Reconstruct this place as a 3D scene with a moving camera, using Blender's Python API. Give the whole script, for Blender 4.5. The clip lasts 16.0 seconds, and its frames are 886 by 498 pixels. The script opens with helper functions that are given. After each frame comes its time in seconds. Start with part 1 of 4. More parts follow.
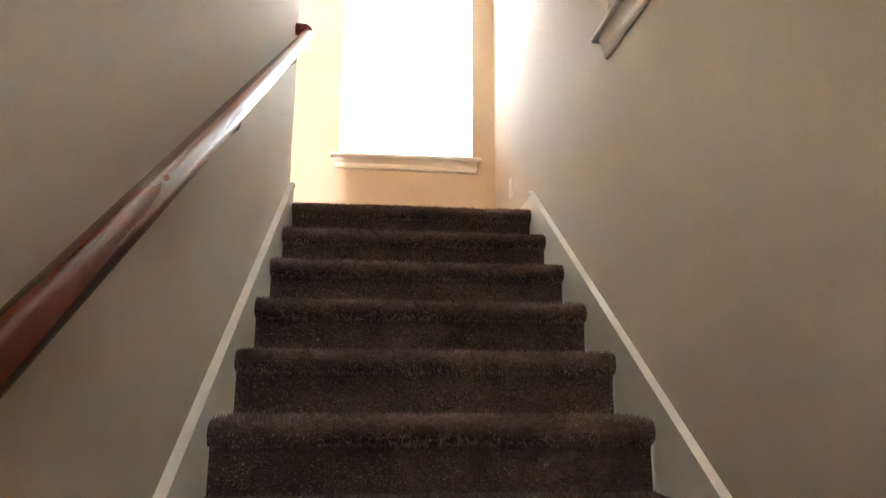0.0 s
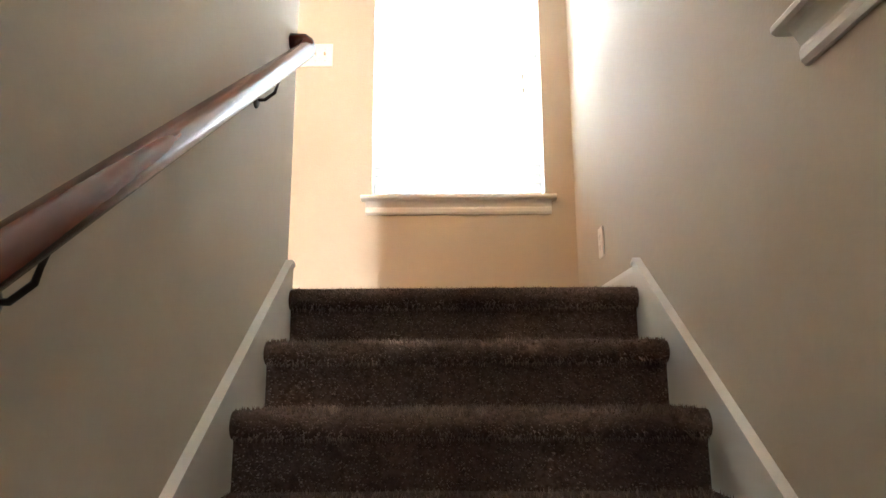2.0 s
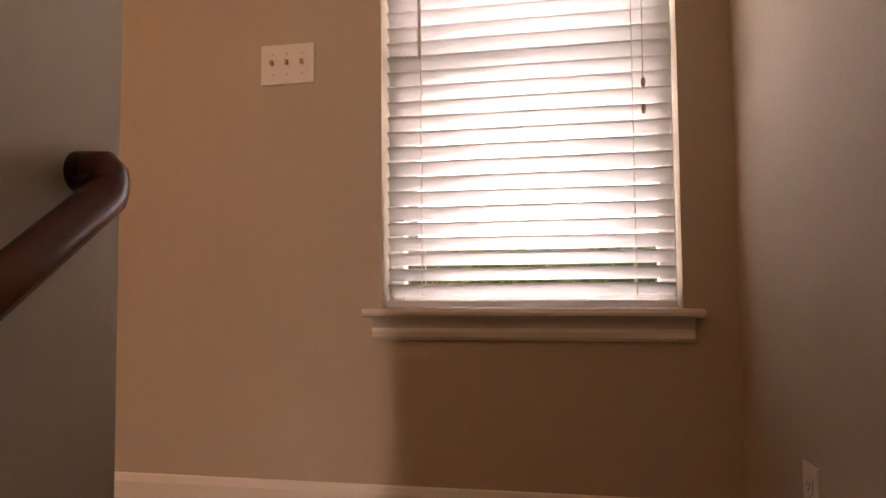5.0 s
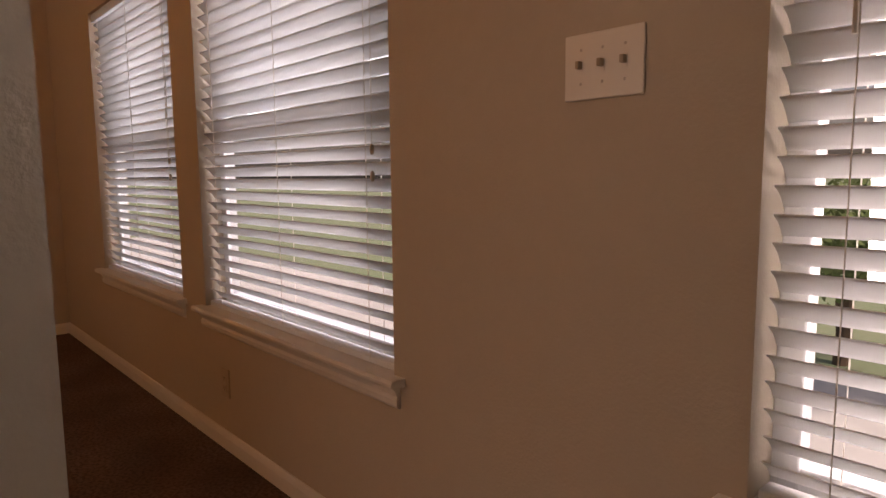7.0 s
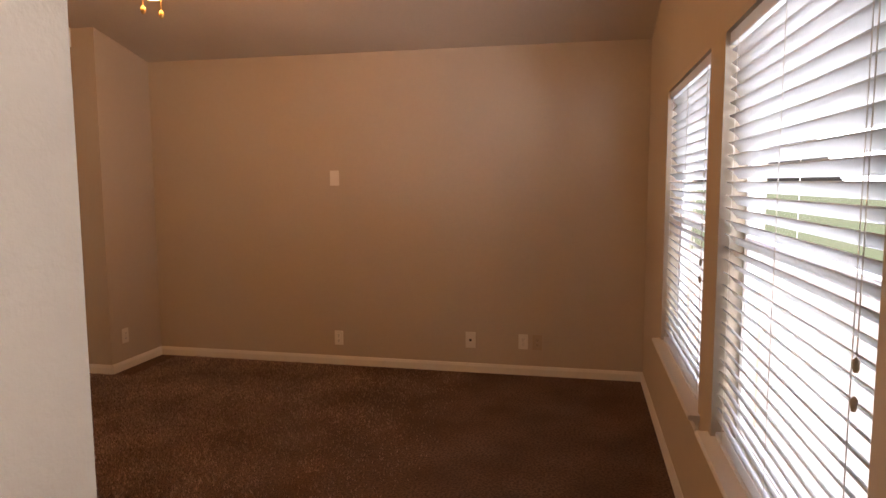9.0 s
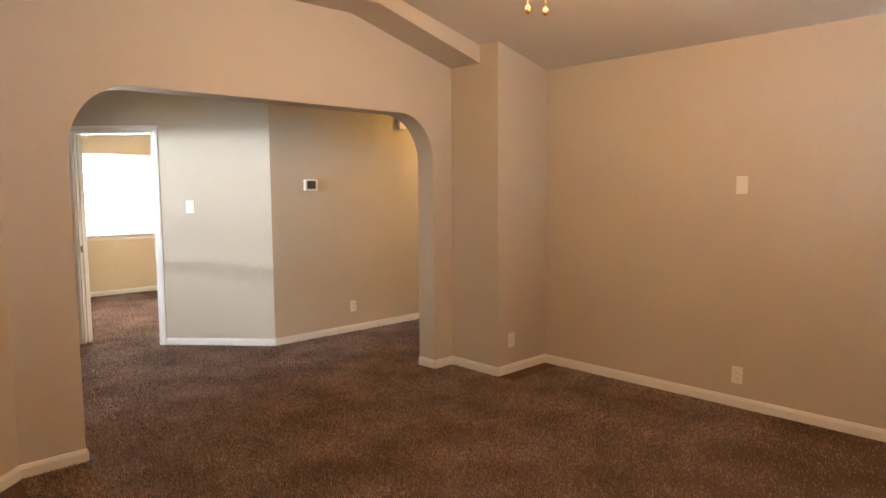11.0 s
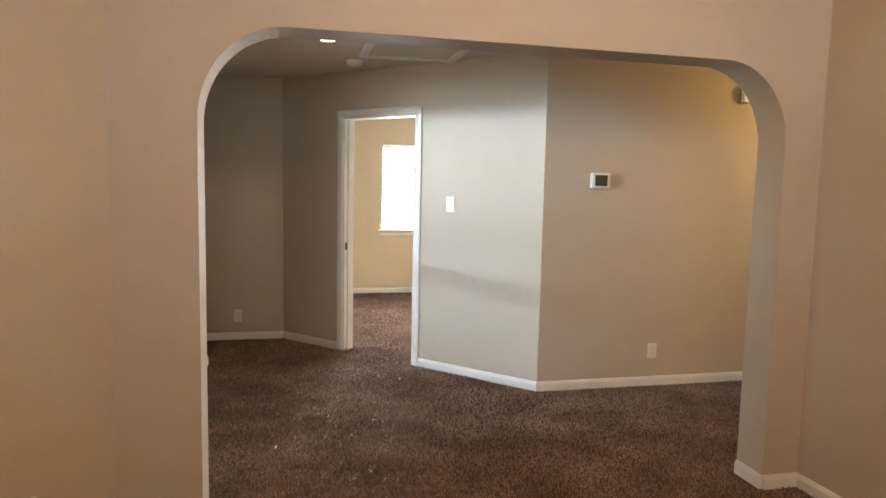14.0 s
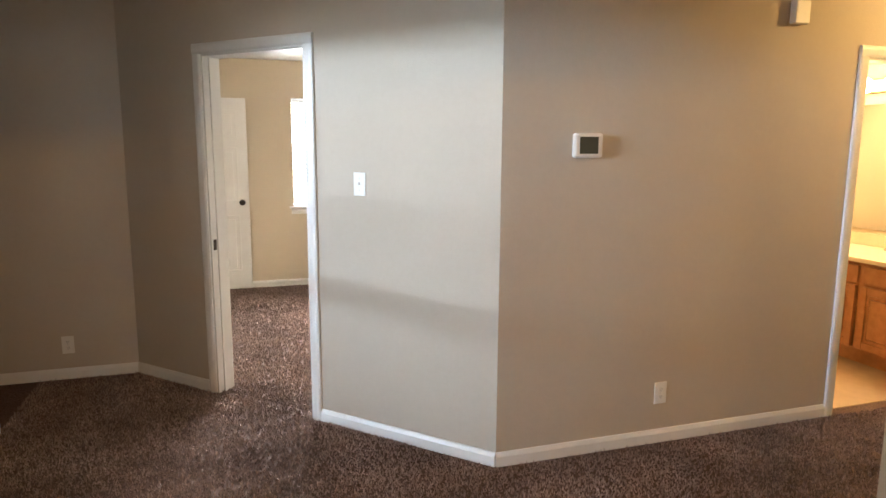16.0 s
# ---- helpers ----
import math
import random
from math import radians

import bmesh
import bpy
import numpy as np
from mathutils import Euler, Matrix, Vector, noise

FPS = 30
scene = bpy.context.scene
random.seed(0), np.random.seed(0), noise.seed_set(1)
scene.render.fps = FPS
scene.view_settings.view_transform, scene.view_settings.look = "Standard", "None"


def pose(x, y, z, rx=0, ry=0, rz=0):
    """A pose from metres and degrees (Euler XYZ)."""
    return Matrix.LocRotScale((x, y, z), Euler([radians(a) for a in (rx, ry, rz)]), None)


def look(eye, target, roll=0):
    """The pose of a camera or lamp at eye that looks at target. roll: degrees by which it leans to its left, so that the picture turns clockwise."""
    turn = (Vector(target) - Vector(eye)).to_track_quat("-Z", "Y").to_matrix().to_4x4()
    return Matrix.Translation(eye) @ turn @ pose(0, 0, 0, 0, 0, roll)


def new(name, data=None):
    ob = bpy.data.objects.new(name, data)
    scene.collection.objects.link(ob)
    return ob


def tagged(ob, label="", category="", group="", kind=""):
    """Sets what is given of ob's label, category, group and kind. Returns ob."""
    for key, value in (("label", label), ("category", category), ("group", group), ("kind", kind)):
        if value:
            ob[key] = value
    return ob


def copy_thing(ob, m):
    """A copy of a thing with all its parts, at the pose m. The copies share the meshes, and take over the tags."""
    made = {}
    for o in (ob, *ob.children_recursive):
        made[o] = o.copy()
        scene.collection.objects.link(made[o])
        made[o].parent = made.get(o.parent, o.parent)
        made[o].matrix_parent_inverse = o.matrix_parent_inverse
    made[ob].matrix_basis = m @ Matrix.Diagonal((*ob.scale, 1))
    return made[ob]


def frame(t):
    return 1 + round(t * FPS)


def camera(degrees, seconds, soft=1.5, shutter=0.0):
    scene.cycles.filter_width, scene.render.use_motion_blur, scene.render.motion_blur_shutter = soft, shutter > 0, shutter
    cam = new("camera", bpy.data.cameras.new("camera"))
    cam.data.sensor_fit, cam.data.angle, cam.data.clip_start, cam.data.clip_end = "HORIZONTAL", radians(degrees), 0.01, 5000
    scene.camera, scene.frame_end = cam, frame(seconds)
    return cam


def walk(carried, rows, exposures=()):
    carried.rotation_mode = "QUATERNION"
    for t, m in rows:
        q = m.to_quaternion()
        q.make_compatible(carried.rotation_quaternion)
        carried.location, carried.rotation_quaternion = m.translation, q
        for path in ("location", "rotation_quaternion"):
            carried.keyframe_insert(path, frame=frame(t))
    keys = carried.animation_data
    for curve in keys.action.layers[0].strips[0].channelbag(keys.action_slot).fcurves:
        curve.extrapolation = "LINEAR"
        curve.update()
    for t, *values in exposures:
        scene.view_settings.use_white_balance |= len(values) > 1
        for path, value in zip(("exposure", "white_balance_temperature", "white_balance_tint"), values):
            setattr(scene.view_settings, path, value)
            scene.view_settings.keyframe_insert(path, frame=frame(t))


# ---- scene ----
cam = camera(68.77, 16.0)
PATH = [
    (0, (0.387, -2.769, -0.768), (0.589, -0.822, -0.360), 0.3),
    (0.5, (0.419, -2.527, -0.653), (0.541, -0.577, -0.226), 0.4),
    (1, (0.440, -2.348, -0.530), (0.513, -0.393, -0.112), -0.5),
    (1.5, (0.451, -2.141, -0.406), (0.452, -0.188, 0.022), -0.2),
    (2, (0.493, -1.964, -0.284), (0.480, -0.006, 0.121), -0.3),
    (2.5, (0.533, -1.776, -0.150), (0.467, 0.182, 0.252), -0.5),
    (3, (0.543, -1.615, -0.002), (0.444, 0.344, 0.388), -0.3),
    (3.2, (0.581, -1.547, 0.009), (0.447, 0.407, 0.417), 0.1),
    (5.5, (0.642, -0.646, 0.757), (0.067, 1.269, 0.785), -1.4),
    (6, (0.619, -0.452, 0.814), (-0.295, 1.326, 0.790), -1.0),
    (6.5, (0.563, -0.275, 0.961), (-0.606, 1.339, 0.797), -0.7),
    (7, (0.552, -0.100, 1.075), (-0.930, 1.222, 0.844), -0.5),
    (7.5, (0.485, 0.031, 1.203), (-1.246, 0.989, 0.917), -0.4),
    (8, (0.424, 0.144, 1.348), (-1.477, 0.695, 1.059), -0.4),
    (8.5, (0.374, 0.277, 1.405), (-1.609, 0.324, 1.149), 0.3),
    (9, (0.378, 0.427, 1.459), (-1.569, 0.016, 1.256), -0.2),
    (9.5, (0.261, 0.470, 1.448), (-1.610, -0.213, 1.274), 0.2),
    (10, (0.081, 0.411, 1.443), (-1.684, -0.516, 1.280), -0.1),
    (10.2, (0.036, 0.377, 1.453), (-1.671, -0.651, 1.280), -0.2),
    (12.3, (-0.475, 0.065, 1.530), (-1.242, -1.775, 1.373), 0.8),
    (12.5, (-0.599, 0.004, 1.542), (-1.312, -1.858, 1.382), 1.1),
    (13, (-0.847, -0.176, 1.530), (-1.415, -2.085, 1.352), 1.5),
    (13.5, (-1.063, -0.522, 1.510), (-1.569, -2.449, 1.341), 1.5),
    (14, (-1.379, -0.934, 1.465), (-1.832, -2.873, 1.275), 1.2),
    (14.5, (-1.553, -1.360, 1.480), (-1.956, -3.307, 1.269), 1.7),
    (15, (-1.708, -1.769, 1.498), (-2.086, -3.722, 1.286), 1.4),
    (15.5, (-1.882, -2.177, 1.501), (-2.322, -4.113, 1.255), 0.9),
    (16, (-1.972, -2.541, 1.532), (-2.573, -4.422, 1.216), 0.3),
]
EXPOSURES = [(0.0, 3.7, 6000, 11), (1.5, 3.4, 6100, 11), (3.2, 2.5, 5600, 10), (5.3, 0.35, 9000, 45), (6.0, -0.02, 9200, 46), (7.0, -0.2, 8300, 41), (8.0, 0.1, 7500, 35), (9.0, 0.65, 7300, 31), (10.2, 1.7, 6650, 18), (12.3, 1.4, 5450, 6), (14.0, 1.5, 5550, 7), (16.0, 1.4, 5450, 9)]
walk(cam, [(t, look(eye, target, roll)) for t, eye, target, roll in PATH], EXPOSURES)

# ---- light ----
world = bpy.data.worlds.new("sky")
scene.world = world
world.use_nodes = True
wn = world.node_tree
bg = wn.nodes["Background"]
sky = wn.nodes.new("ShaderNodeTexSky")
sky.sky_type, sky.sun_disc = "NISHITA", False
sky.sun_elevation, sky.sun_rotation = radians(47), radians(98)
sky.air_density, sky.dust_density = 1.0, 4.0
wn.links.new(sky.outputs["Color"], bg.inputs["Color"])
bg.inputs["Strength"].default_value = 0.15


def lamp(name, kind, place, energy, colour, **settings):
    data = bpy.data.lights.new(name, kind)
    data.energy, data.color = energy, colour
    for key, value in settings.items():
        if key == "size":
            data.shape = "RECTANGLE"
            data.size, data.size_y = value
        elif key == "radius":
            data.shadow_soft_size = value
        elif key == "angle":
            data.angle = value
    ob = new(name, data)
    ob.matrix_world = place
    return ob


DAY = (0.86, 0.94, 1.0)
SKYBLUE = (0.68, 0.86, 1.0)
WARM = (1.0, 0.47, 0.14)
HALLWARM = (1.0, 0.58, 0.17)
lamp("sun", "SUN", look((10, -1.5, 11), (0, 0, 0)), 5.0, (1.0, 0.95, 0.88), angle=radians(3))
lamp("sky_light_stair_window", "AREA", look((0.55, 1.75, 1.32), (0.5, 0.25, 1.2)), 66, (0.86, 0.95, 1.0), size=(1.0, 1.1))
lamp("sky_light_window_b", "AREA", look((-1.38, 1.6, 1.8), (-1.38, 0.3, 1.0)), 38, SKYBLUE, size=(1.25, 0.9))
lamp("sky_light_window_a", "AREA", look((-2.85, 1.6, 1.8), (-2.85, 0.3, 1.0)), 38, SKYBLUE, size=(1.25, 0.9))
lamp("sky_light_bedroom", "AREA", look((-3.15, -10.4, 1.6), (-2.6, -8.8, 1.2)), 540, (1.0, 0.93, 0.82), size=(1.2, 1.1))
lamp("sky_light_foyer", "AREA", look((7.6, -2.9, 2.1), (-1.6, -4.9, 1.35)), 500, DAY, size=(1.6, 0.6))
lamp("sky_light_foyer_window", "AREA", look((1.75, -4.5, 1.95), (-1.0, -5.0, 0.0)), 26, DAY, size=(0.45, 0.9))
for i in range(4):
    a = radians(45 + 90 * i)
    lamp("fan_bulb", "POINT", pose(-2.30 + 0.17 * math.cos(a), -1.46 + 0.17 * math.sin(a), 2.38), 6.4, WARM, radius=0.085)
lamp("hall_bulb", "POINT", pose(-1.59, -5.06, 2.355), 1.2, HALLWARM, radius=0.025)
lamp("hall_bulb", "POINT", pose(-5.75, -4.55, 2.355), 19, HALLWARM, radius=0.025)
lamp("vanity_bulb", "AREA", look((-6.50, -6.3, 2.0), (-5.6, -5.6, 1.3)), 24, (1.0, 0.62, 0.25), size=(0.6, 0.12))


# ---- materials ----
def material(name, base, rough=0.6, metal=0.0, spots=None, grain=0.0, scale=60.0, bump=0.0, bump_scale=300.0, stain=0.08, stain_scale=1.5):
    """Principled surface with large stains and fine grain in its colour, and fine relief."""
    m = bpy.data.materials.new(name)
    m.use_nodes = True
    nt = m.node_tree
    p = nt.nodes["Principled BSDF"]
    p.inputs["Roughness"].default_value, p.inputs["Metallic"].default_value = rough, metal
    geo = nt.nodes.new("ShaderNodeNewGeometry")
    big = nt.nodes.new("ShaderNodeTexNoise")
    big.inputs["Scale"].default_value, big.inputs["Detail"].default_value = stain_scale, 4
    fine = nt.nodes.new("ShaderNodeTexNoise")
    fine.inputs["Scale"].default_value, fine.inputs["Detail"].default_value = scale, 5
    for n in (big, fine):
        nt.links.new(geo.outputs["Position"], n.inputs["Vector"])
    mix1 = nt.nodes.new("ShaderNodeMix")
    mix1.data_type = "RGBA"
    other = spots or tuple(c * 0.7 for c in base)
    lo = tuple(b + (o - b) * stain for b, o in zip(base, other))
    mix1.inputs["A"].default_value, mix1.inputs["B"].default_value = (*base, 1), (*lo, 1)
    ramp = nt.nodes.new("ShaderNodeMapRange")
    ramp.inputs["From Min"].default_value, ramp.inputs["From Max"].default_value = 0.35, 0.65
    nt.links.new(big.outputs["Fac"], ramp.inputs["Value"])
    nt.links.new(ramp.outputs["Result"], mix1.inputs["Factor"])
    mix2 = nt.nodes.new("ShaderNodeMix")
    mix2.data_type = "RGBA"
    mix2.inputs["B"].default_value = (*other, 1)
    ramp2 = nt.nodes.new("ShaderNodeMapRange")
    ramp2.inputs["From Min"].default_value, ramp2.inputs["From Max"].default_value = 0.4, 0.62
    ramp2.inputs["To Max"].default_value = grain
    nt.links.new(fine.outputs["Fac"], ramp2.inputs["Value"])
    nt.links.new(ramp2.outputs["Result"], mix2.inputs["Factor"])
    nt.links.new(mix1.outputs["Result"], mix2.inputs["A"])
    nt.links.new(mix2.outputs["Result"], p.inputs["Base Color"])
    if bump:
        rel = nt.nodes.new("ShaderNodeTexNoise")
        rel.inputs["Scale"].default_value, rel.inputs["Detail"].default_value = bump_scale, 3
        nt.links.new(geo.outputs["Position"], rel.inputs["Vector"])
        bp = nt.nodes.new("ShaderNodeBump")
        bp.inputs["Strength"].default_value, bp.inputs["Distance"].default_value = bump, 0.004
        nt.links.new(rel.outputs["Fac"], bp.inputs["Height"])
        nt.links.new(bp.outputs["Normal"], p.inputs["Normal"])
    return m


PAINT = material("greige_wall_paint", (0.52, 0.45, 0.35), 0.75, spots=(0.44, 0.37, 0.28), grain=0.12, scale=35, bump=0.25, bump_scale=130, stain=0.35, stain_scale=0.9)
CEIL = material("ceiling_paint", (0.62, 0.56, 0.47), 0.85, spots=(0.5, 0.44, 0.36), grain=0.15, scale=50, bump=0.5, bump_scale=80, stain=0.3)
BEDPAINT = material("cream_wall_paint", (0.62, 0.53, 0.38), 0.75, spots=(0.54, 0.45, 0.31), grain=0.1, scale=35, bump=0.2, bump_scale=130, stain=0.2)
WHITECEIL = material("white_ceiling_paint", (0.8, 0.79, 0.76), 0.85, bump=0.4, bump_scale=80)
TRIM = material("white_trim_paint", (0.76, 0.74, 0.69), 0.35, spots=(0.6, 0.56, 0.5), grain=0.08, scale=25, stain=0.2, stain_scale=4)
CARPET = material("brown_carpet", (0.195, 0.128, 0.10), 0.95, spots=(0.06, 0.037, 0.028), grain=0.7, scale=75, bump=1.0, bump_scale=110, stain=0.55, stain_scale=2.6)
CARPET.node_tree.nodes["Principled BSDF"].inputs["Specular IOR Level"].default_value = 0.1
PILE = material("brown_carpet_pile", (0.38, 0.275, 0.225), 0.95, spots=(0.125, 0.083, 0.066), grain=0.0, stain=0.55, stain_scale=2.6)
pn = PILE.node_tree
pn.nodes["Principled BSDF"].inputs["Specular IOR Level"].default_value = 0.1
isl = pn.nodes.new("ShaderNodeNewGeometry")
yarn = pn.nodes.new("ShaderNodeMix")
yarn.data_type, yarn.blend_type = "RGBA", "MULTIPLY"
yarn.inputs["Factor"].default_value = 1.0
tone = pn.nodes.new("ShaderNodeMapRange")
tone.inputs["To Min"].default_value, tone.inputs["To Max"].default_value = 0.5, 1.2
pn.links.new(isl.outputs["Random Per Island"], tone.inputs["Value"])
base_link = pn.nodes["Principled BSDF"].inputs["Base Color"].links[0]
pn.links.new(base_link.from_socket, yarn.inputs["A"])
pn.links.new(tone.outputs["Result"], yarn.inputs["B"])
pn.links.new(yarn.outputs["Result"], pn.nodes["Principled BSDF"].inputs["Base Color"])
RAILWOOD = material("red_brown_stained_wood", (0.11, 0.02, 0.008), 0.26, spots=(0.07, 0.016, 0.008), grain=0.3, scale=22, stain=0.25, stain_scale=6)
DARKWOOD = material("dark_stained_wood", (0.035, 0.013, 0.009), 0.3, grain=0.4, scale=25)
PLATE = material("white_plastic", (0.78, 0.75, 0.68), 0.35, stain=0.1)
ALMOND = material("almond_plastic", (0.45, 0.36, 0.25), 0.4, stain=0.1)
SLOT = material("dark_slot", (0.03, 0.025, 0.02), 0.5)
VINYL = material("white_vinyl", (0.78, 0.79, 0.79), 0.4, stain=0.15, stain_scale=5)
BRONZE = material("dark_bronze", (0.05, 0.038, 0.03), 0.4, metal=0.9)
NICKEL = material("brushed_nickel", (0.55, 0.52, 0.47), 0.3, metal=1.0)
BRASS = material("brass", (0.62, 0.40, 0.14), 0.3, metal=1.0)
OAK = material("honey_oak", (0.42, 0.20, 0.07), 0.4, spots=(0.26, 0.11, 0.035), grain=0.5, scale=18, bump=0.1, bump_scale=60, stain=0.4, stain_scale=5)
TILE = material("tan_floor_tile", (0.42, 0.30, 0.18), 0.4, grain=0.3, scale=12, stain=0.4)
MARBLE = material("cream_cultured_marble", (0.72, 0.62, 0.45), 0.2, grain=0.15, scale=9)
LCD = material("thermostat_screen", (0.055, 0.06, 0.045), 0.2, stain=0.1)
FANBLADE = material("walnut_fan_blade", (0.12, 0.055, 0.025), 0.4, grain=0.5, scale=15)
GRASS = material("lawn_grass", (0.15, 0.24, 0.13), 0.9, spots=(0.22, 0.26, 0.17), grain=0.5, scale=3, stain=0.5, stain_scale=0.2)
LEAF = material("tree_leaves", (0.07, 0.13, 0.035), 0.7, spots=(0.12, 0.17, 0.06), grain=0.5, scale=5, stain=0.4)
BARK = material("tree_bark", (0.11, 0.08, 0.055), 0.9, grain=0.5, scale=14, bump=0.6, bump_scale=20)
# pale colour stands in for the glare on the ground outside
BRIGHT_SLAB = material("bright_ground_slab", (0.56, 0.61, 0.6), 0.9, grain=0.3, scale=3, stain=0.3, stain_scale=0.6)
SIDING = material("house_siding", (0.5, 0.45, 0.4), 0.7, stain=0.2)
ROOFING = material("roof_shingle", (0.1, 0.09, 0.085), 0.9, grain=0.5, scale=6)


def thin(name, base, share):
    m = bpy.data.materials.new(name)
    m.use_nodes = True
    nt = m.node_tree
    for n in list(nt.nodes):
        nt.nodes.remove(n)
    d, t, x, o = (nt.nodes.new("ShaderNode" + k) for k in ("BsdfPrincipled", "BsdfTranslucent", "MixShader", "OutputMaterial"))
    info = nt.nodes.new("ShaderNodeObjectInfo")
    tone = nt.nodes.new("ShaderNodeMix")
    tone.data_type = "RGBA"
    tone.inputs["A"].default_value, tone.inputs["B"].default_value = (*base, 1), (*(c * 0.9 for c in base), 1)
    nt.links.new(info.outputs["Random"], tone.inputs["Factor"])
    nt.links.new(tone.outputs["Result"], d.inputs["Base Color"])
    nt.links.new(tone.outputs["Result"], t.inputs["Color"])
    d.inputs["Roughness"].default_value = 0.4
    x.inputs["Fac"].default_value = share
    nt.links.new(d.outputs[0], x.inputs[1])
    nt.links.new(t.outputs[0], x.inputs[2])
    nt.links.new(x.outputs[0], o.inputs["Surface"])
    return m


SLAT = thin("white_blind_slat", (0.80, 0.81, 0.80), 0.26)


def glowing(name, colour, strength):
    m = bpy.data.materials.new(name)
    m.use_nodes = True
    p = m.node_tree.nodes["Principled BSDF"]
    p.inputs["Base Color"].default_value = (0.9, 0.88, 0.82, 1)
    p.inputs["Emission Color"].default_value, p.inputs["Emission Strength"].default_value = (*colour, 1), strength
    return m


SHADE = glowing("lit_frosted_glass", (1.0, 0.72, 0.38), 9.0)
DOME = glowing("lit_dome_glass", (1.0, 0.72, 0.38), 3.0)
GLOBE = glowing("lit_vanity_globe", (1.0, 0.75, 0.36), 9.0)

MIRROR = bpy.data.materials.new("mirror")
MIRROR.use_nodes = True
MIRROR.node_tree.nodes["Principled BSDF"].inputs["Metallic"].default_value = 1.0
MIRROR.node_tree.nodes["Principled BSDF"].inputs["Roughness"].default_value = 0.02
GLASS = bpy.data.materials.new("window_glass")
GLASS.use_nodes = True
GLASS.node_tree.nodes["Principled BSDF"].inputs["Transmission Weight"].default_value = 1.0
GLASS.node_tree.nodes["Principled BSDF"].inputs["Roughness"].default_value = 0.0
GLASS.node_tree.nodes["Principled BSDF"].inputs["IOR"].default_value = 1.02


# ---- mesh helpers ----
def part(name, bm, mat, parent=None, label="", smooth=False):
    me = bpy.data.meshes.new(name)
    bm.normal_update()
    bm.to_mesh(me)
    bm.free()
    me.materials.append(mat)
    if smooth:
        for f in me.polygons:
            f.use_smooth = True
    ob = new(name, me)
    ob.parent = parent
    if label:
        ob["label"] = label
    return ob


def thing(name, label, category, group="", at=None):
    ob = new(name)
    ob.empty_display_size = 0.05
    if at is not None:
        ob.matrix_world = at
    return tagged(ob, label, category, group)


def box(lo, hi, bevel=0.0, bm=None, m=None):
    """An upright box between two corners, with rounded edges."""
    bm = bm or bmesh.new()
    got = bmesh.ops.create_cube(bm, size=1.0)
    vs = got["verts"]
    c = [(a + b) / 2 for a, b in zip(lo, hi)]
    s = [abs(b - a) for a, b in zip(lo, hi)]
    bmesh.ops.scale(bm, vec=s, verts=vs)
    bmesh.ops.translate(bm, vec=c, verts=vs)
    if bevel:
        es = list({e for v in vs for e in v.link_edges})
        res = bmesh.ops.bevel(bm, geom=es, offset=bevel, segments=2, profile=0.5, affect="EDGES")
        vs = list({v for v in res["verts"]} | {v for v in vs if v.is_valid})
    if m is not None:
        bmesh.ops.transform(bm, matrix=m, verts=[v for v in vs if v.is_valid])
    return bm


def prism(points, axis, lo, hi, bm=None):
    """A flat outline, given in the two other axes, drawn out along one axis from lo to hi."""
    bm = bm or bmesh.new()

    def place(a, b, c):
        return {"x": (c, a, b), "y": (a, c, b), "z": (a, b, c)}[axis]

    low = [bm.verts.new(place(a, b, lo)) for a, b in points]
    top = [bm.verts.new(place(a, b, hi)) for a, b in points]
    n = len(points)
    bm.faces.new(low)
    bm.faces.new(list(reversed(top)))
    for i in range(n):
        bm.faces.new((low[i], top[i], top[(i + 1) % n], low[(i + 1) % n]))
    bmesh.ops.recalc_face_normals(bm, faces=bm.faces)
    return bm


def lathe(profile, segments=24, bm=None, m=None):
    """A shape turned round the z axis; profile as (radius, height)."""
    bm = bm or bmesh.new()
    rings = []
    for r, z in profile:
        rings.append([bm.verts.new((r * math.cos(2 * math.pi * i / segments), r * math.sin(2 * math.pi * i / segments), z)) for i in range(segments)])
    for a, b in zip(rings, rings[1:]):
        for i in range(segments):
            j = (i + 1) % segments
            bm.faces.new((a[i], a[j], b[j], b[i]))
    bm.faces.new(list(reversed(rings[0])))
    bm.faces.new(rings[-1])
    bmesh.ops.recalc_face_normals(bm, faces=bm.faces)
    if m is not None:
        bmesh.ops.transform(bm, matrix=m, verts=bm.verts)
    return bm


def sweep(points, radius, sides=12, bm=None, flat=1.0):
    """A round bar along a bent line."""
    bm = bm or bmesh.new()
    pts = [Vector(p) for p in points]
    rings = []
    for i, p in enumerate(pts):
        d = (pts[min(i + 1, len(pts) - 1)] - pts[max(i - 1, 0)]).normalized()
        up = Vector((0, 0, 1)) if abs(d.z) < 0.95 else Vector((0, 1, 0))
        side = d.cross(up).normalized()
        up = side.cross(d).normalized()
        rings.append([bm.verts.new(p + radius * (side * math.cos(2 * math.pi * k / sides) + flat * up * math.sin(2 * math.pi * k / sides))) for k in range(sides)])
    for a, b in zip(rings, rings[1:]):
        for k in range(sides):
            j = (k + 1) % sides
            bm.faces.new((a[k], a[j], b[j], b[k]))
    bm.faces.new(list(reversed(rings[0])))
    bm.faces.new(rings[-1])
    bmesh.ops.recalc_face_normals(bm, faces=bm.faces)
    return bm


def structure(name, bm, mat, label, category):
    return tagged(part(name, bm, mat), label, category, kind="structure")


